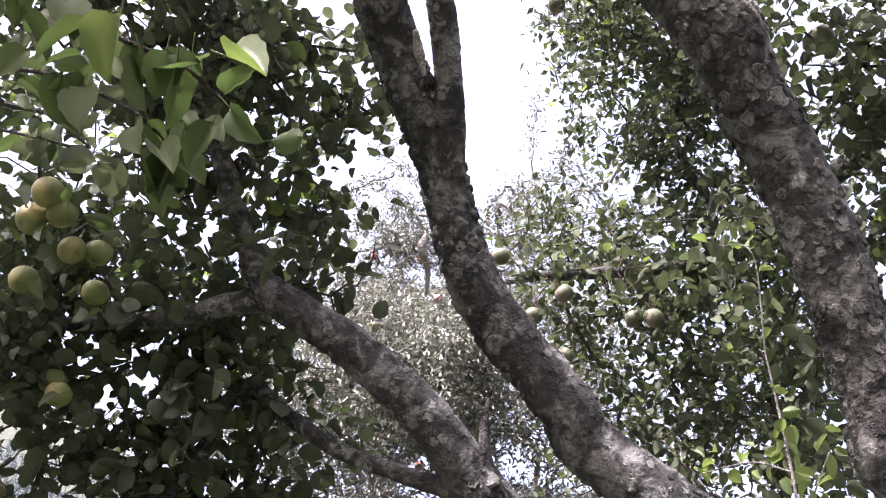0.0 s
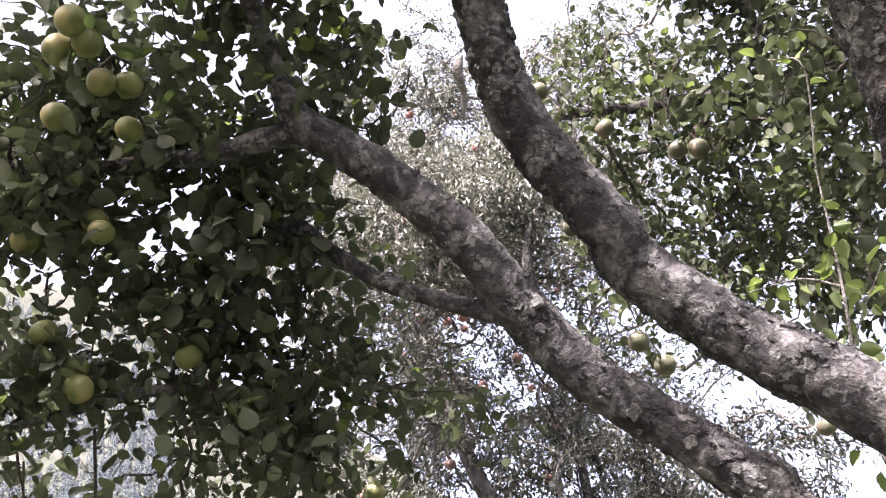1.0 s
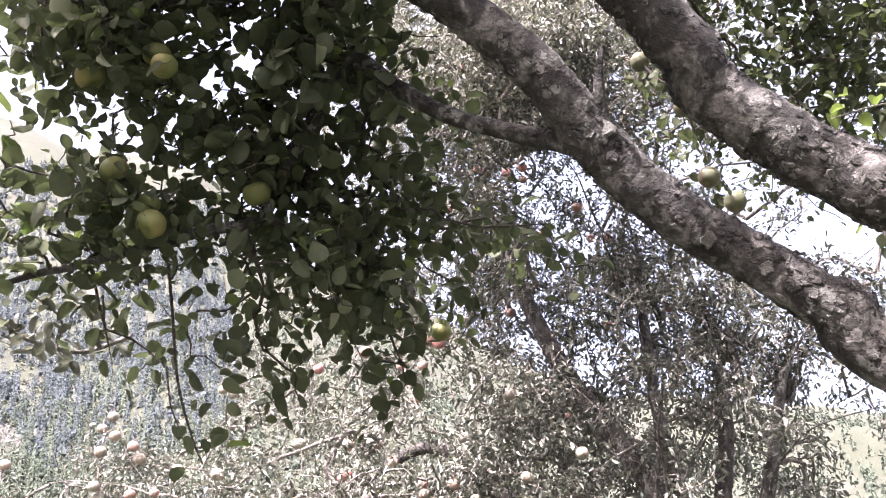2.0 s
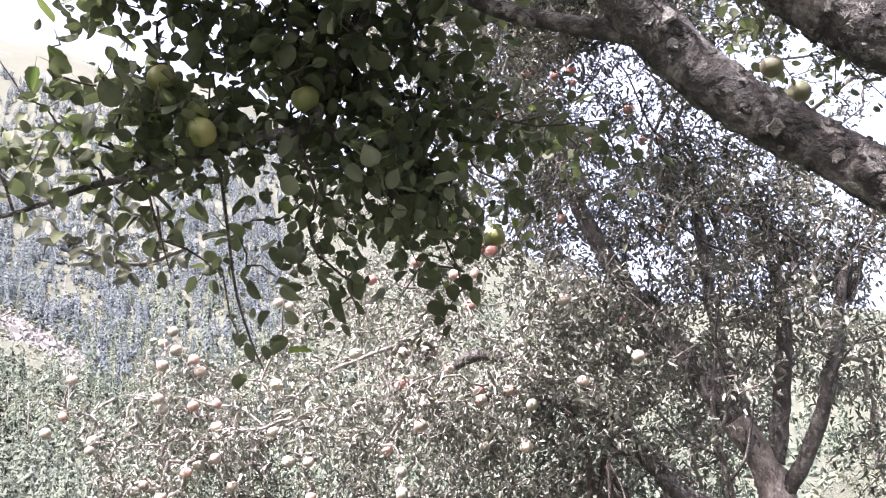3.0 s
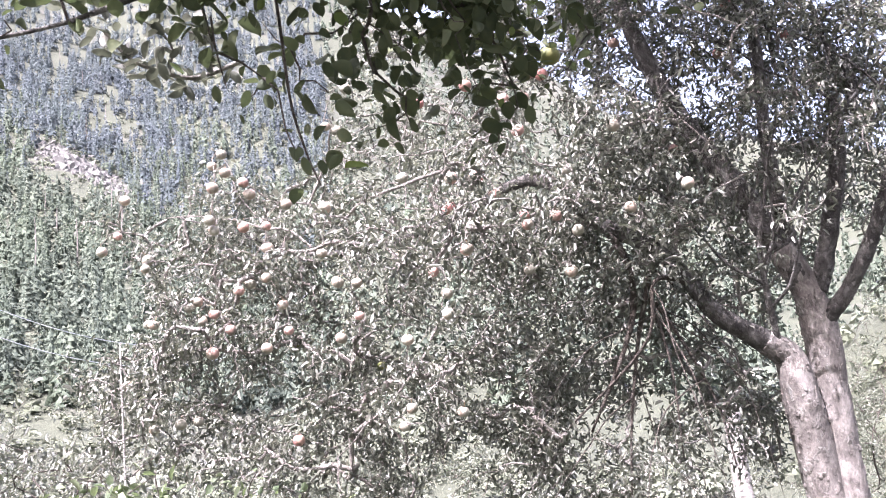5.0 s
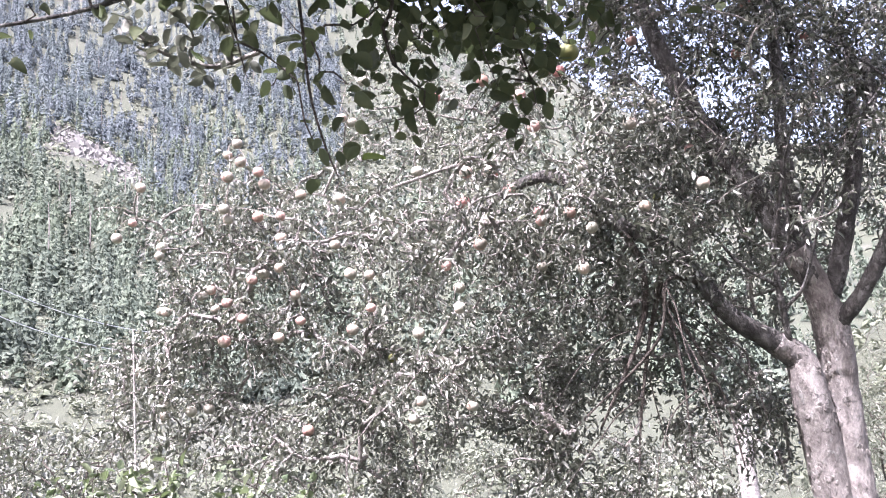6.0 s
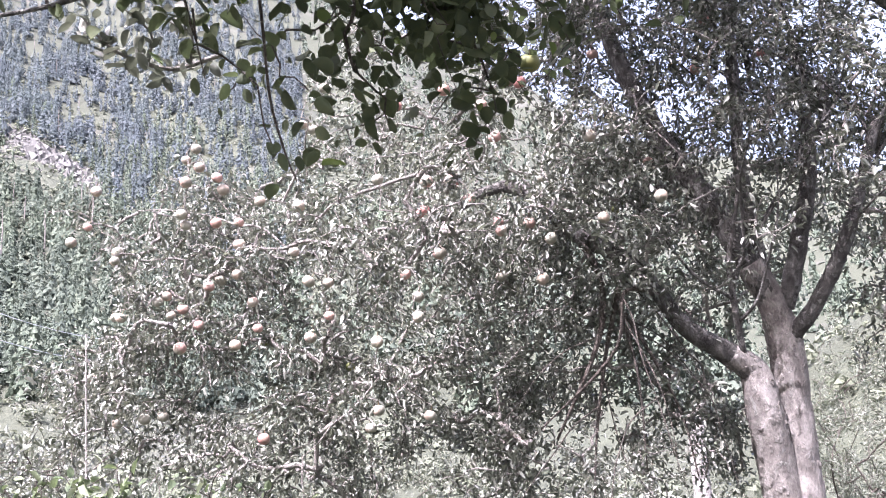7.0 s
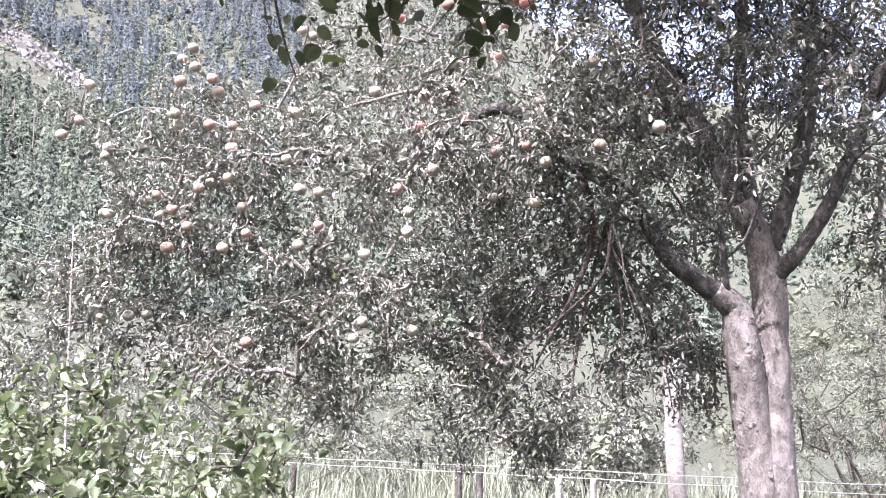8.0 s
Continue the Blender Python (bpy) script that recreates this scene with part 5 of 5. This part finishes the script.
    hollow = [((0.72, 3.96, 5.50), (.35, .45, .28), 110), ((0.92, 3.98, 5.12), (.35, .45, .3), 120), ((0.53, 4.23, 4.87), (.4, .45, .3), 120), ((1.04, 3.88, 5.66), (.28, .4, .24), 80), ((1.11, 3.96, 4.59), (.35, .4, .3), 110), ((0.64, 3.87, 5.89), (.25, .4, .2), 40),
              ((1.62, 3.62, 5.45), (.3, .4, .22), 80), ((0.80, 4.24, 4.64), (.4, .4, .25), 100)]
    backing = [((1.11, 4.26, 3.14), (.4, .35, .3), 154), ((1.54, 4.32, 3.22), (.4, .3, .3), 154), ((1.81, 4.15, 3.09), (.3, .3, .3), 84), ((1.72, 4.40, 2.79), (.35, .3, .25), 98), ((1.28, 4.46, 2.75), (.3, .3, .2), 112)]
    backing += [((1.18, 4.37, 2.34), (.25, .3, .2), 70), ((0.77, 3.95, 2.69), (.35, .3, .25), 126), ((0.85, 3.86, 2.10), (.25, .3, .25), 98), ((0.85, 3.52, 2.27), (.2, .15, .16), 40), ((0.72, 3.42, 2.48), (.2, .12, .16), 40), ((0.55, 3.45, 2.55), (.2, .12, .16), 30), ((1.05, 3.40, 2.95), (.3, .15, .25), 66), ((1.32, 3.35, 2.95), (.3, .15, .3), 70), ((1.15, 3.45, 2.45), (.3, .15, .22), 40), ((1.42, 3.4, 2.55), (.2, .15, .25), 34), ((1.5, 3.35, 3.2), (.25, .15, .2), 40), ((1.0, 3.45, 3.35), (.35, .2, .22), 60), ((1.3, 3.4, 3.55), (.35, .2, .25), 60), ((0.80, 3.42, 2.75), (.2, .12, .2), 36), ((1.76, 3.84, 2.29), (.15, .2, .3), 56)]
    brow = [((0.60, 2.88, 4.0), (.42, .3, .2), 130), ((0.88, 2.92, 4.1), (.42, .3, .2), 130), ((0.35, 2.95, 4.05), (.4, .3, .2), 100), ((1.08, 2.98, 4.2), (.4, .3, .2), 110), ((0.72, 3.15, 4.2), (.4, .3, .2), 100)]
    roof = [((0.40, 3.10, 4.30), (.5, .4, .22), 55), ((0.75, 3.15, 4.35), (.5, .4, .22), 55), ((0.30, 3.25, 4.0), (.45, .36, .22), 55), ((1.10, 3.10, 4.10), (.45, .4, .22), 55), ((1.05, 3.30, 4.6), (.45, .4, .22), 55)]
    shade = [((0.12, 3.2, 2.6), (.25, .22, .16), 45), ((-0.15, 3.1, 2.45), (.25, .22, .16), 40), ((0.62, 3.2, 2.9), (.16, .16, .12), 36), ((0.45, 3.3, 3.6), (.3, .25, .2), 64),
             ((0.55, 3.35, 4.15), (.36, .3, .28), 85), ((0.95, 3.25, 4.2), (.36, .3, .28), 85), ((1.30, 3.30, 4.4), (.36, .3, .28), 85), ((0.30, 3.55, 4.45), (.36, .3, .28), 85), ((0.70, 3.60, 4.75), (.36, .3, .28), 85),
             ((1.15, 3.55, 4.85), (.36, .3, .26), 85), ((0.10, 3.70, 4.05), (.36, .3, .28), 85), ((0.95, 3.0, 3.95), (.3, .22, .2), 90), ((1.55, 3.1, 4.25), (.3, .3, .25), 90), ((-0.15, 3.95, 4.55), (.36, .3, .25), 100), ((0.40, 3.85, 5.15), (.36, .3, .25), 100)]
    right = [((1.72, 3.37, 5.07), (.4, .4, .3), 80), ((2.06, 2.98, 4.98), (.4, .4, .35), 80), ((1.91, 3.50, 4.48), (.45, .4, .35), 90), ((2.34, 3.03, 4.41), (.45, .4, .35), 90), ((2.26, 3.29, 3.94), (.4, .4, .3), 70),
             ((2.52, 3.13, 3.70), (.35, .4, .3), 24), ((2.65, 2.77, 4.05), (.3, .4, .35), 20), ((2.39, 2.71, 5.30), (.35, .4, .35), 50), ((1.44, 3.85, 4.79), (.35, .4, .3), 60)]
    filler = [((1.32, 4.18, 4.84), (.45, .4, .35), 126), ((1.63, 4.07, 4.12), (.45, .4, .3), 126), ((1.92, 4.01, 3.56), (.45, .4, .3), 112), ((0.54, 4.64, 4.75), (.4, .4, .3), 112), ((2.30, 3.85, 3.23), (.35, .3, .3), 50)]
    crest = [((0.56, 4.34, 4.96), (.36, .5, .35), 135), ((0.54, 4.55, 4.06), (.5, .5, .4), 240), ((1.18, 4.14, 5.40), (.42, .5, .42), 165), ((1.03, 4.02, 6.13), (.36, .5, .32), 75), ((1.24, 4.22, 3.82), (.5, .5, .4), 225),
             ((1.72, 3.93, 3.85), (.5, .5, .4), 180), ((2.07, 3.86, 3.43), (.45, .5, .35), 135), ((0.94, 4.00, 6.41), (.16, .3, .3), 30), ((1.58, 3.73, 5.65), (.4, .5, .35), 120), ((1.89, 3.50, 6.02), (.22, .4, .3), 54), ((2.38, 3.57, 3.43), (.35, .5, .4), 60)]
    seeds = np.concatenate([seeds_of(STEM_LEFT, STEM_RIGHT, skip=0.5), seeds_of(FAR_C, FAR_D, FAR_E, FAR_F, skip=0.3), seeds_of(*FAR_HANG, *FAR_PALE, skip=0.0)])
    thin = [(c, r, round(n * (0.62 if c[0] > 0.9 and c[2] < 3.1 else 0.5 if c[0] > 0.9 and c[2] < 4.6 else 0.8))) for c, r, n in upper + behind + backing + dome + filler + crest]
    goals = np.concatenate([strands(*c, FAR_AT) for c in body + lower + shade + roof + brow + right + thin + hollow + under] + [np.array(PINK_APPLES + CREAM_APPLES + PALE_APPLES + RED_APPLES)])
    goals = open_to_sun(goals, [(1.30, 3.82, z) for z in np.arange(1.0, 1.75, 0.1)], 0.18, 0.12)
    chains, nodes, load = grow(seeds, goals, 0.08, 0.025, 0.018)
    twigs = many_tubes("twig", twig_lines(chains, nodes, load, 0.0027, 0.36, 0.012), TWIG_PALE, 4)
    twigs.transform(Matrix.Translation(-FAR_AT))
    part("twig", twigs, far_tree, "tangle of grey twigs", "stuff")
    # hanging branches get dark twig bark in place of shade
    for points in FAR_HANG:
        far_limb("branch", points, 8, material=TWIG)
    for points in FAR_PALE:
        bent = spline(points, 4)[::2].copy()
        bent[:, :3] += rng.normal(0, 0.013, (len(bent), 3))
        bent[:, 3] *= 0.6
        me = limb_mesh("branch", bent, TWIG_PALE, 8, 6, 0.12, 20.0)
        me.transform(Matrix.Translation(-FAR_AT))
        part("branch", me, far_tree)
    at, along, ups, size = leaves_on(chains, nodes, 20.5, 0.095, 0.0242, 0.034)
    # the fruit stands free of leaves on its outer side
    clear = np.ones(len(at), bool)
    for p in PINK_APPLES + CREAM_APPLES + PALE_APPLES + RED_APPLES:
        for off, wide in ((0.0, 0.045), (0.06, 0.045), (0.13, 0.04)):
            clear &= np.linalg.norm(at - np.array((p[0] * (1 - off * 0.2), p[1] - off, p[2] - 0.035 - off * 0.2)), axis=1) > wide
    at, along, ups, size = at[clear], along[clear], ups[clear], size[clear]
    me = leaf_cloud("crown", at - np.array(FAR_AT), along, ups, size, LEAF_FAR, OVAL, 0.72, 0.4)
    part("crown", me, far_tree, "dusty grey-green leaves glinting in the sun", "stuff")
    return nodes, chains


far_nodes, far_chains = far_crown()


def bare_shoots():
    """Thin bare branchlets: upright ones on the limbs, drooping ones under the low branch."""
    for k in range(16):
        base = spline((FAR_C, FAR_D, FAR_E, FAR_F)[k % 4], 8)
        p = base[rng.integers(4, int(len(base) * 0.6)), :3].copy()
        way, pts = np.array((rng.normal(0, 0.5), rng.normal(-0.2, 0.3), 1.0)), []
        for i in range(6):
            pts.append((*p, 0.008 - 0.0012 * i))
            way = unit(way + rng.normal(0, 0.22, 3))
            p = p + way * rng.uniform(0.12, 0.2)
        far_limb("branch", pts, 7, material=BARK_SHADED)
    for k in range(9):
        base = spline(FAR_HANG[k % 5], 8)
        p = base[rng.integers(0, int(len(base) * 0.7)), :3].copy()
        way, pts = np.array((rng.normal(0, 0.6), rng.normal(0, 0.4), -0.4)), []
        for i in range(7):
            pts.append((*p, 0.0034 - 0.0004 * i))
            way = unit(way + rng.normal(0, 0.15, 3) + np.array((0, 0, -0.3)))
            p = p + way * rng.uniform(0.09, 0.16)
        # dark bark colour stands for the shade under the crown
        far_limb("branch", pts, 6, material=TWIG)


bare_shoots()
for mat, label, places in ((APPLE_PINK, "ripe pinkish apple on a sunlit branch", PINK_APPLES), (APPLE_CREAM, "pale cream apple on a sunlit branch", CREAM_APPLES + PALE_APPLES), (APPLE_RED, "red apple on a sunlit branch", RED_APPLES)):
    first = apple_thing(mat, label, "apples on the orchard tree")
    hang_apples(first, places[1:], (0.64, 0.84))
    first.scale = (0.75, 0.75, 0.75)
    first.location = places[0]

# more apples deeper in the crown
tips = far_nodes[[c[-1] for c in far_chains]]
tips = tips[(tips[:, 2] > 1.5) & (tips[:, 0] < 1.4)]
extra = tips[rng.permutation(len(tips))[:60]]
shaded = apple_thing(APPLE_GREEN, "small greenish apple deep in the crown", "apples on the orchard tree")
shaded.scale = (0.7, 0.7, 0.7)
shaded.location = extra[0]
hang_apples(shaded, [tuple(p) for p in extra[1:9]], (0.55, 0.75))
hang_apples(first, [tuple(p) for p in extra[36:44]], (0.55, 0.72))


# ---------------------------------------------------------------- shrubs, fence and grass behind
def shrub(name, at, radii, goals_n, per, leaf, material, label, category="shrub", slender=0.8, stems=5, thin=0.002, template=None):
    """A shrub: stems from the ground, forking twigs and many leaves."""
    at = np.array((at[0], at[1], float(ground_at(at[0], at[1]))))
    ob = thing(name, at, label, category)
    top = np.array((0, 0, radii[2]))
    seeds = []
    for k in range(stems):
        a = 2 * math.pi * k / stems + rng.random()
        end = np.array((math.cos(a) * radii[0] * 0.5, math.sin(a) * radii[1] * 0.5, radii[2] * rng.uniform(0.8, 1.3)))
        seeds.append(np.linspace((0, 0, -0.05), end, 12))
    lines = [np.column_stack([l, np.linspace(0.02, 0.006, 12) * radii[2]]) for l in seeds]
    goals = clump(top, radii, goals_n, 5, 0.1)
    lumpy = np.array([noise.noise(Vector(g) * (1.6 / radii[2]) + Vector(at)) for g in goals])
    goals = goals[lumpy > -0.22]
    chains, nodes, load = grow(np.concatenate(seeds), goals, 0.12, 0.02, 0.03)
    part("stem", many_tubes("stem", lines + twig_lines(chains, nodes, load, thin, 0.4, 0.02), TWIG, 5), ob, "thin brown stems", "stuff")
    leaf_at, along, ups, size = leaves_on(chains, nodes, per, leaf * 4, leaf, leaf * 0.9)
    part("foliage", leaf_cloud("foliage", leaf_at, along, ups, size, material, template if template else OVAL, slender), ob, kind="stuff")
    return ob


shrub("vine_shrub", (-0.95, 2.95), (.48, .42, .76), 1150, 18, 0.034, LEAF_BUSH, "leafy green shrub with broad sunlit leaves", slender=1.15, template=OVAL)
shrub("vine_shrub", (-1.65, 3.5), (.50, .44, .78), 900, 18, 0.034, LEAF_BUSH, "leafy green shrub beside the orchard tree", slender=1.15, template=OVAL)
shrub("willow_shrub", (4.5, 9.4), (1.5, 1.2, 1.35), 1300, 22, 0.040, LEAF_WILLOW, "pale grey willow shrub with fine leaves", slender=0.45)
shrub("willow_shrub", (6.0, 14.0), (2.0, 1.6, 1.7), 800, 18, 0.058, LEAF_WILLOW, "pale grey willow shrub behind the fence", slender=0.45)
shrub("hedge_shrub", (-4.6, 9.5), (1.8, 1.5, 1.35), 620, 18, 0.055, LEAF_FAR, "dusty grey-green shrub at the orchard edge", slender=0.7)
shrub("hedge_shrub", (-2.6, 12.0), (1.7, 1.3, 1.2), 520, 18, 0.06, LEAF_WILLOW, "pale shrub at the orchard edge", slender=0.5)
shrub("hedge_shrub", (-0.4, 14.5), (1.5, 1.2, 1.25), 460, 18, 0.06, LEAF_WILLOW, "pale dry shrub behind the fence", slender=0.5)
shrub("hedge_shrub", (2.0, 13.5), (1.4, 1.2, 1.15), 460, 18, 0.06, LEAF_FAR, "dark green shrub behind the fence", slender=0.8)
shrub("hedge_shrub", (-7.5, 15.0), (2.4, 1.8, 2.0), 420, 12, 0.12, LEAF_FAR, "dusty grey-green shrub further off", slender=0.7)
shrub("hedge_shrub", (-6.4, 10.8), (1.6, 1.3, 1.6), 600, 18, 0.055, LEAF_WILLOW, "pale grey-green shrub at the orchard edge", slender=0.6)
shrub("hedge_shrub", (-3.0, 5.6), (0.9, 0.8, 0.95), 520, 18, 0.036, LEAF_WILLOW, "pale dusty shrub under the orchard tree", slender=0.6)

WOOD_PALE = bark_material("weathered_wood_pale", (0.13, 0.122, 0.116), (0.24, 0.226, 0.217), (0.33, 0.313, 0.30), (0.28, 0.27, 0.25), 0.2)
WOOD_DARK = bark_material("weathered_wood_dark", (0.02, 0.019, 0.018), (0.05, 0.047, 0.044), (0.10, 0.094, 0.09), (0.3, 0.3, 0.27), 0.1)
WIRE = Nodes("galvanised_wire")
WIRE.bsdf.inputs["Metallic"].default_value = 0.7
WIRE = WIRE.base((0.62, 0.62, 0.62), 0.4)


def build_fence():
    right, left = np.array((2.75, 5.55, 1.13)), np.array((-2.81, 10.63, 1.16))
    fence = thing("fence", (right[0], right[1], 0), "wire fence with weathered wooden posts beyond the orchard tree", "fence")
    base = np.array((right[0], right[1], 0.0))

    def post(x, y, h, r, mat, label):
        z = float(ground_at(x, y))
        pts = [(x, y, z - 0.2, r * 1.08), (x + 0.01, y, z + h * 0.35, r), (x - 0.006, y + 0.01, z + h * 0.7, r * 0.97), (x, y, z + h, r * 0.93)]
        me = limb_mesh("post", pts, mat, 14, 6, 0.06, 9.0)
        me.transform(Matrix.Translation(-Vector(base)))
        part("post", me, fence, label)

    for p, h, r, mat, label in (((1.72, 7.19, 1.10), 1.93, 0.068, WOOD_PALE, "thick pale barkless post"), ((0.15, 9.09, 1.06), 1.08, 0.034, WOOD_DARK, "thin dark post"), ((0.34, 8.98, 1.06), 1.06, 0.034, WOOD_DARK, "thin dark post"),
                                ((0.99, 8.33, 1.06), 1.0, 0.030, WOOD_PALE, "thin pale post"), ((1.23, 7.99, 1.07), 0.98, 0.026, WOOD_PALE, "thin pale post"), ((-1.56, 10.17, 1.10), 1.12, 0.036, WOOD_DARK, "thin dark post")):
        post(p[0], p[1], h, r, mat, label)
    for drop in (0.0, 0.055):
        line = []
        for s in np.linspace(-0.3, 1.15, 60):
            p = right + (left - right) * s
            line.append((p[0] - base[0], p[1] - base[1] - 0.05, p[2] - drop - 0.006 * math.sin(s * 21) ** 2, 0.0024))
        part("wire", many_tubes("wire", [np.array(line)], WIRE, 5), fence, "thin galvanised wire")


build_fence()


def build_cane():
    """A pale thin cane standing in the shrubs."""
    foot = (-1.23, 3.16, 1.25)
    ob = thing("garden_cane", (foot[0], foot[1], 0), "thin pale cane standing among the shrubs", "cane")
    pts = limb([((foot[0], foot[1], -0.1), 0.0045), (foot, 0.004), ((-1.26, 3.21, 1.69), 0.0036), ((-1.27, 3.20, 2.16), 0.0028)])
    me = limb_mesh("cane", pts, WOOD_PALE, 8, 8, 0.04, 20.0)
    me.transform(Matrix.Translation(-ob.location))
    part("cane", me, ob, "thin weathered cane")


build_cane()


def build_cables():
    a, b = np.array((-19.55, 33.72, 10.43)), np.array((-15.62, 56.95, 12.03))
    for k in range(2):
        off = np.array((0, 0, -1.1 * k))
        line = [(*(a + (b - a) * s + off - np.array((0, 0, 1.2)) * 4 * s * (1 - s)), 0.018) for s in np.linspace(-0.4, 1.6, 30)]
        tagged(new("power_cable", many_tubes("power_cable", [np.array(line)], WIRE, 5)), "thin overhead cable across the valley", "cable", "overhead cables")


build_cables()


def grass_material():
    n = Nodes("tall_grass")
    pick = n.add("NewGeometry").outputs["Random Per Island"]
    tone = n.ramp(pick, (0.0, (0.05, 0.065, 0.038)), (0.5, (0.09, 0.108, 0.068)), (0.85, (0.15, 0.16, 0.115)), (1.0, (0.24, 0.24, 0.20)))
    n.base(tone, 0.6)
    return n.mat


def build_grass():
    """Tall grass as single bent blades in tufts."""
    v, f, count = [], [], 0
    blade = np.array([(0, -1, 0), (0, 1, 0), (0.1, -0.8, 0.45), (0.1, 0.8, 0.45), (0.32, -0.4, 0.82), (0.32, 0.4, 0.82), (0.6, 0, 1.0)])
    quads = np.array([(0, 1, 3), (0, 3, 2), (2, 3, 5), (2, 5, 4), (4, 5, 6)])
    n = 28000
    r = 5.5 + 12 * rng.random(n) ** 1.1
    az = rng.uniform(-34, 34, n)
    x, y = r * np.sin(np.radians(az)), r * np.cos(np.radians(az))
    z = ground_at(x, y)
    tuft = np.array([noise.noise(Vector((a * 0.9, b * 0.9, 4.0))) for a, b in zip(x, y)])
    h = rng.uniform(0.3, 1.0, n) * (0.85 + 0.6 * tuft) * np.where((x > -3.0) & (x < 0.9) & (r > 8), 1.35, 0.9)
    a = rng.uniform(0, 6.28, n)
    lean = rng.uniform(0.1, 1.3, n)
    c, s = np.cos(a), np.sin(a)
    lx, ly, lz = blade[None, :, 0] * lean[:, None] * h[:, None], blade[None, :, 1] * rng.uniform(0.004, 0.010, n)[:, None], blade[None, :, 2] * h[:, None]
    verts = np.stack([x[:, None] + lx * c[:, None] - ly * s[:, None], y[:, None] + lx * s[:, None] + ly * c[:, None], z[:, None] + lz - 0.02], -1)
    faces = quads[None] + (np.arange(n) * 7)[:, None, None]
    tagged(new("tall_grass", mesh_of("tall_grass", verts.reshape(-1, 3), faces.reshape(-1, 3), grass_material())), "tall dry grass along the fence", "grass", kind="stuff")


build_grass()


def leafy_spray(tree, base, heading, count, spread, leaf, material, shape, slender, label, seed):
    """A fan of thin leafy twigs from one place on a tree."""
    own = np.random.default_rng(seed)
    root = np.array(tree.location)
    spots, ways, twigs = [], [], []
    for k in range(count):
        p = np.array(base) + own.normal(0, 0.05, 3)
        way = unit(np.array(heading) + own.normal(0, spread, 3))
        pts = []
        for i in range(8):
            pts.append((*(p - root), 0.0026 - 0.0002 * i))
            for side in range(2):
                spots.append(p - root + own.normal(0, 0.006, 3))
                ways.append(unit(way * 0.4 + own.normal(0, 0.6, 3) + np.array((0, 0, -0.35))))
            p = p + way * own.uniform(0.035, 0.055)
            way = unit(way + own.normal(0, 0.1, 3))
        twigs.append(spline(pts, 4))
    part("twig", many_tubes("twig", twigs, TWIG), tree)
    tilt = own.normal(0, 0.5, (len(spots), 3)) + np.array((0, 0, 1.0))
    me = leaf_cloud("crown", np.array(spots), np.array(ways), tilt, own.uniform(*leaf, len(spots)), material, shape, slender)
    part("crown", me, tree, label, "stuff")


leafy_spray(near_tree, (-0.10, 1.58, 3.06), (-0.22, -0.64, -0.72), 9, 0.4, (0.045, 0.065), LEAF_NEAR, PLAIN, 1.15, "dense leaves coloured dark green for shade", 41)
leafy_spray(far_tree, (1.04, 3.98, 3.32), (-0.1, 0.0, -0.9), 13, 0.55, (0.030, 0.046), LEAF_FAR, OVAL, 0.72, "dusty grey-green leaves", 43)
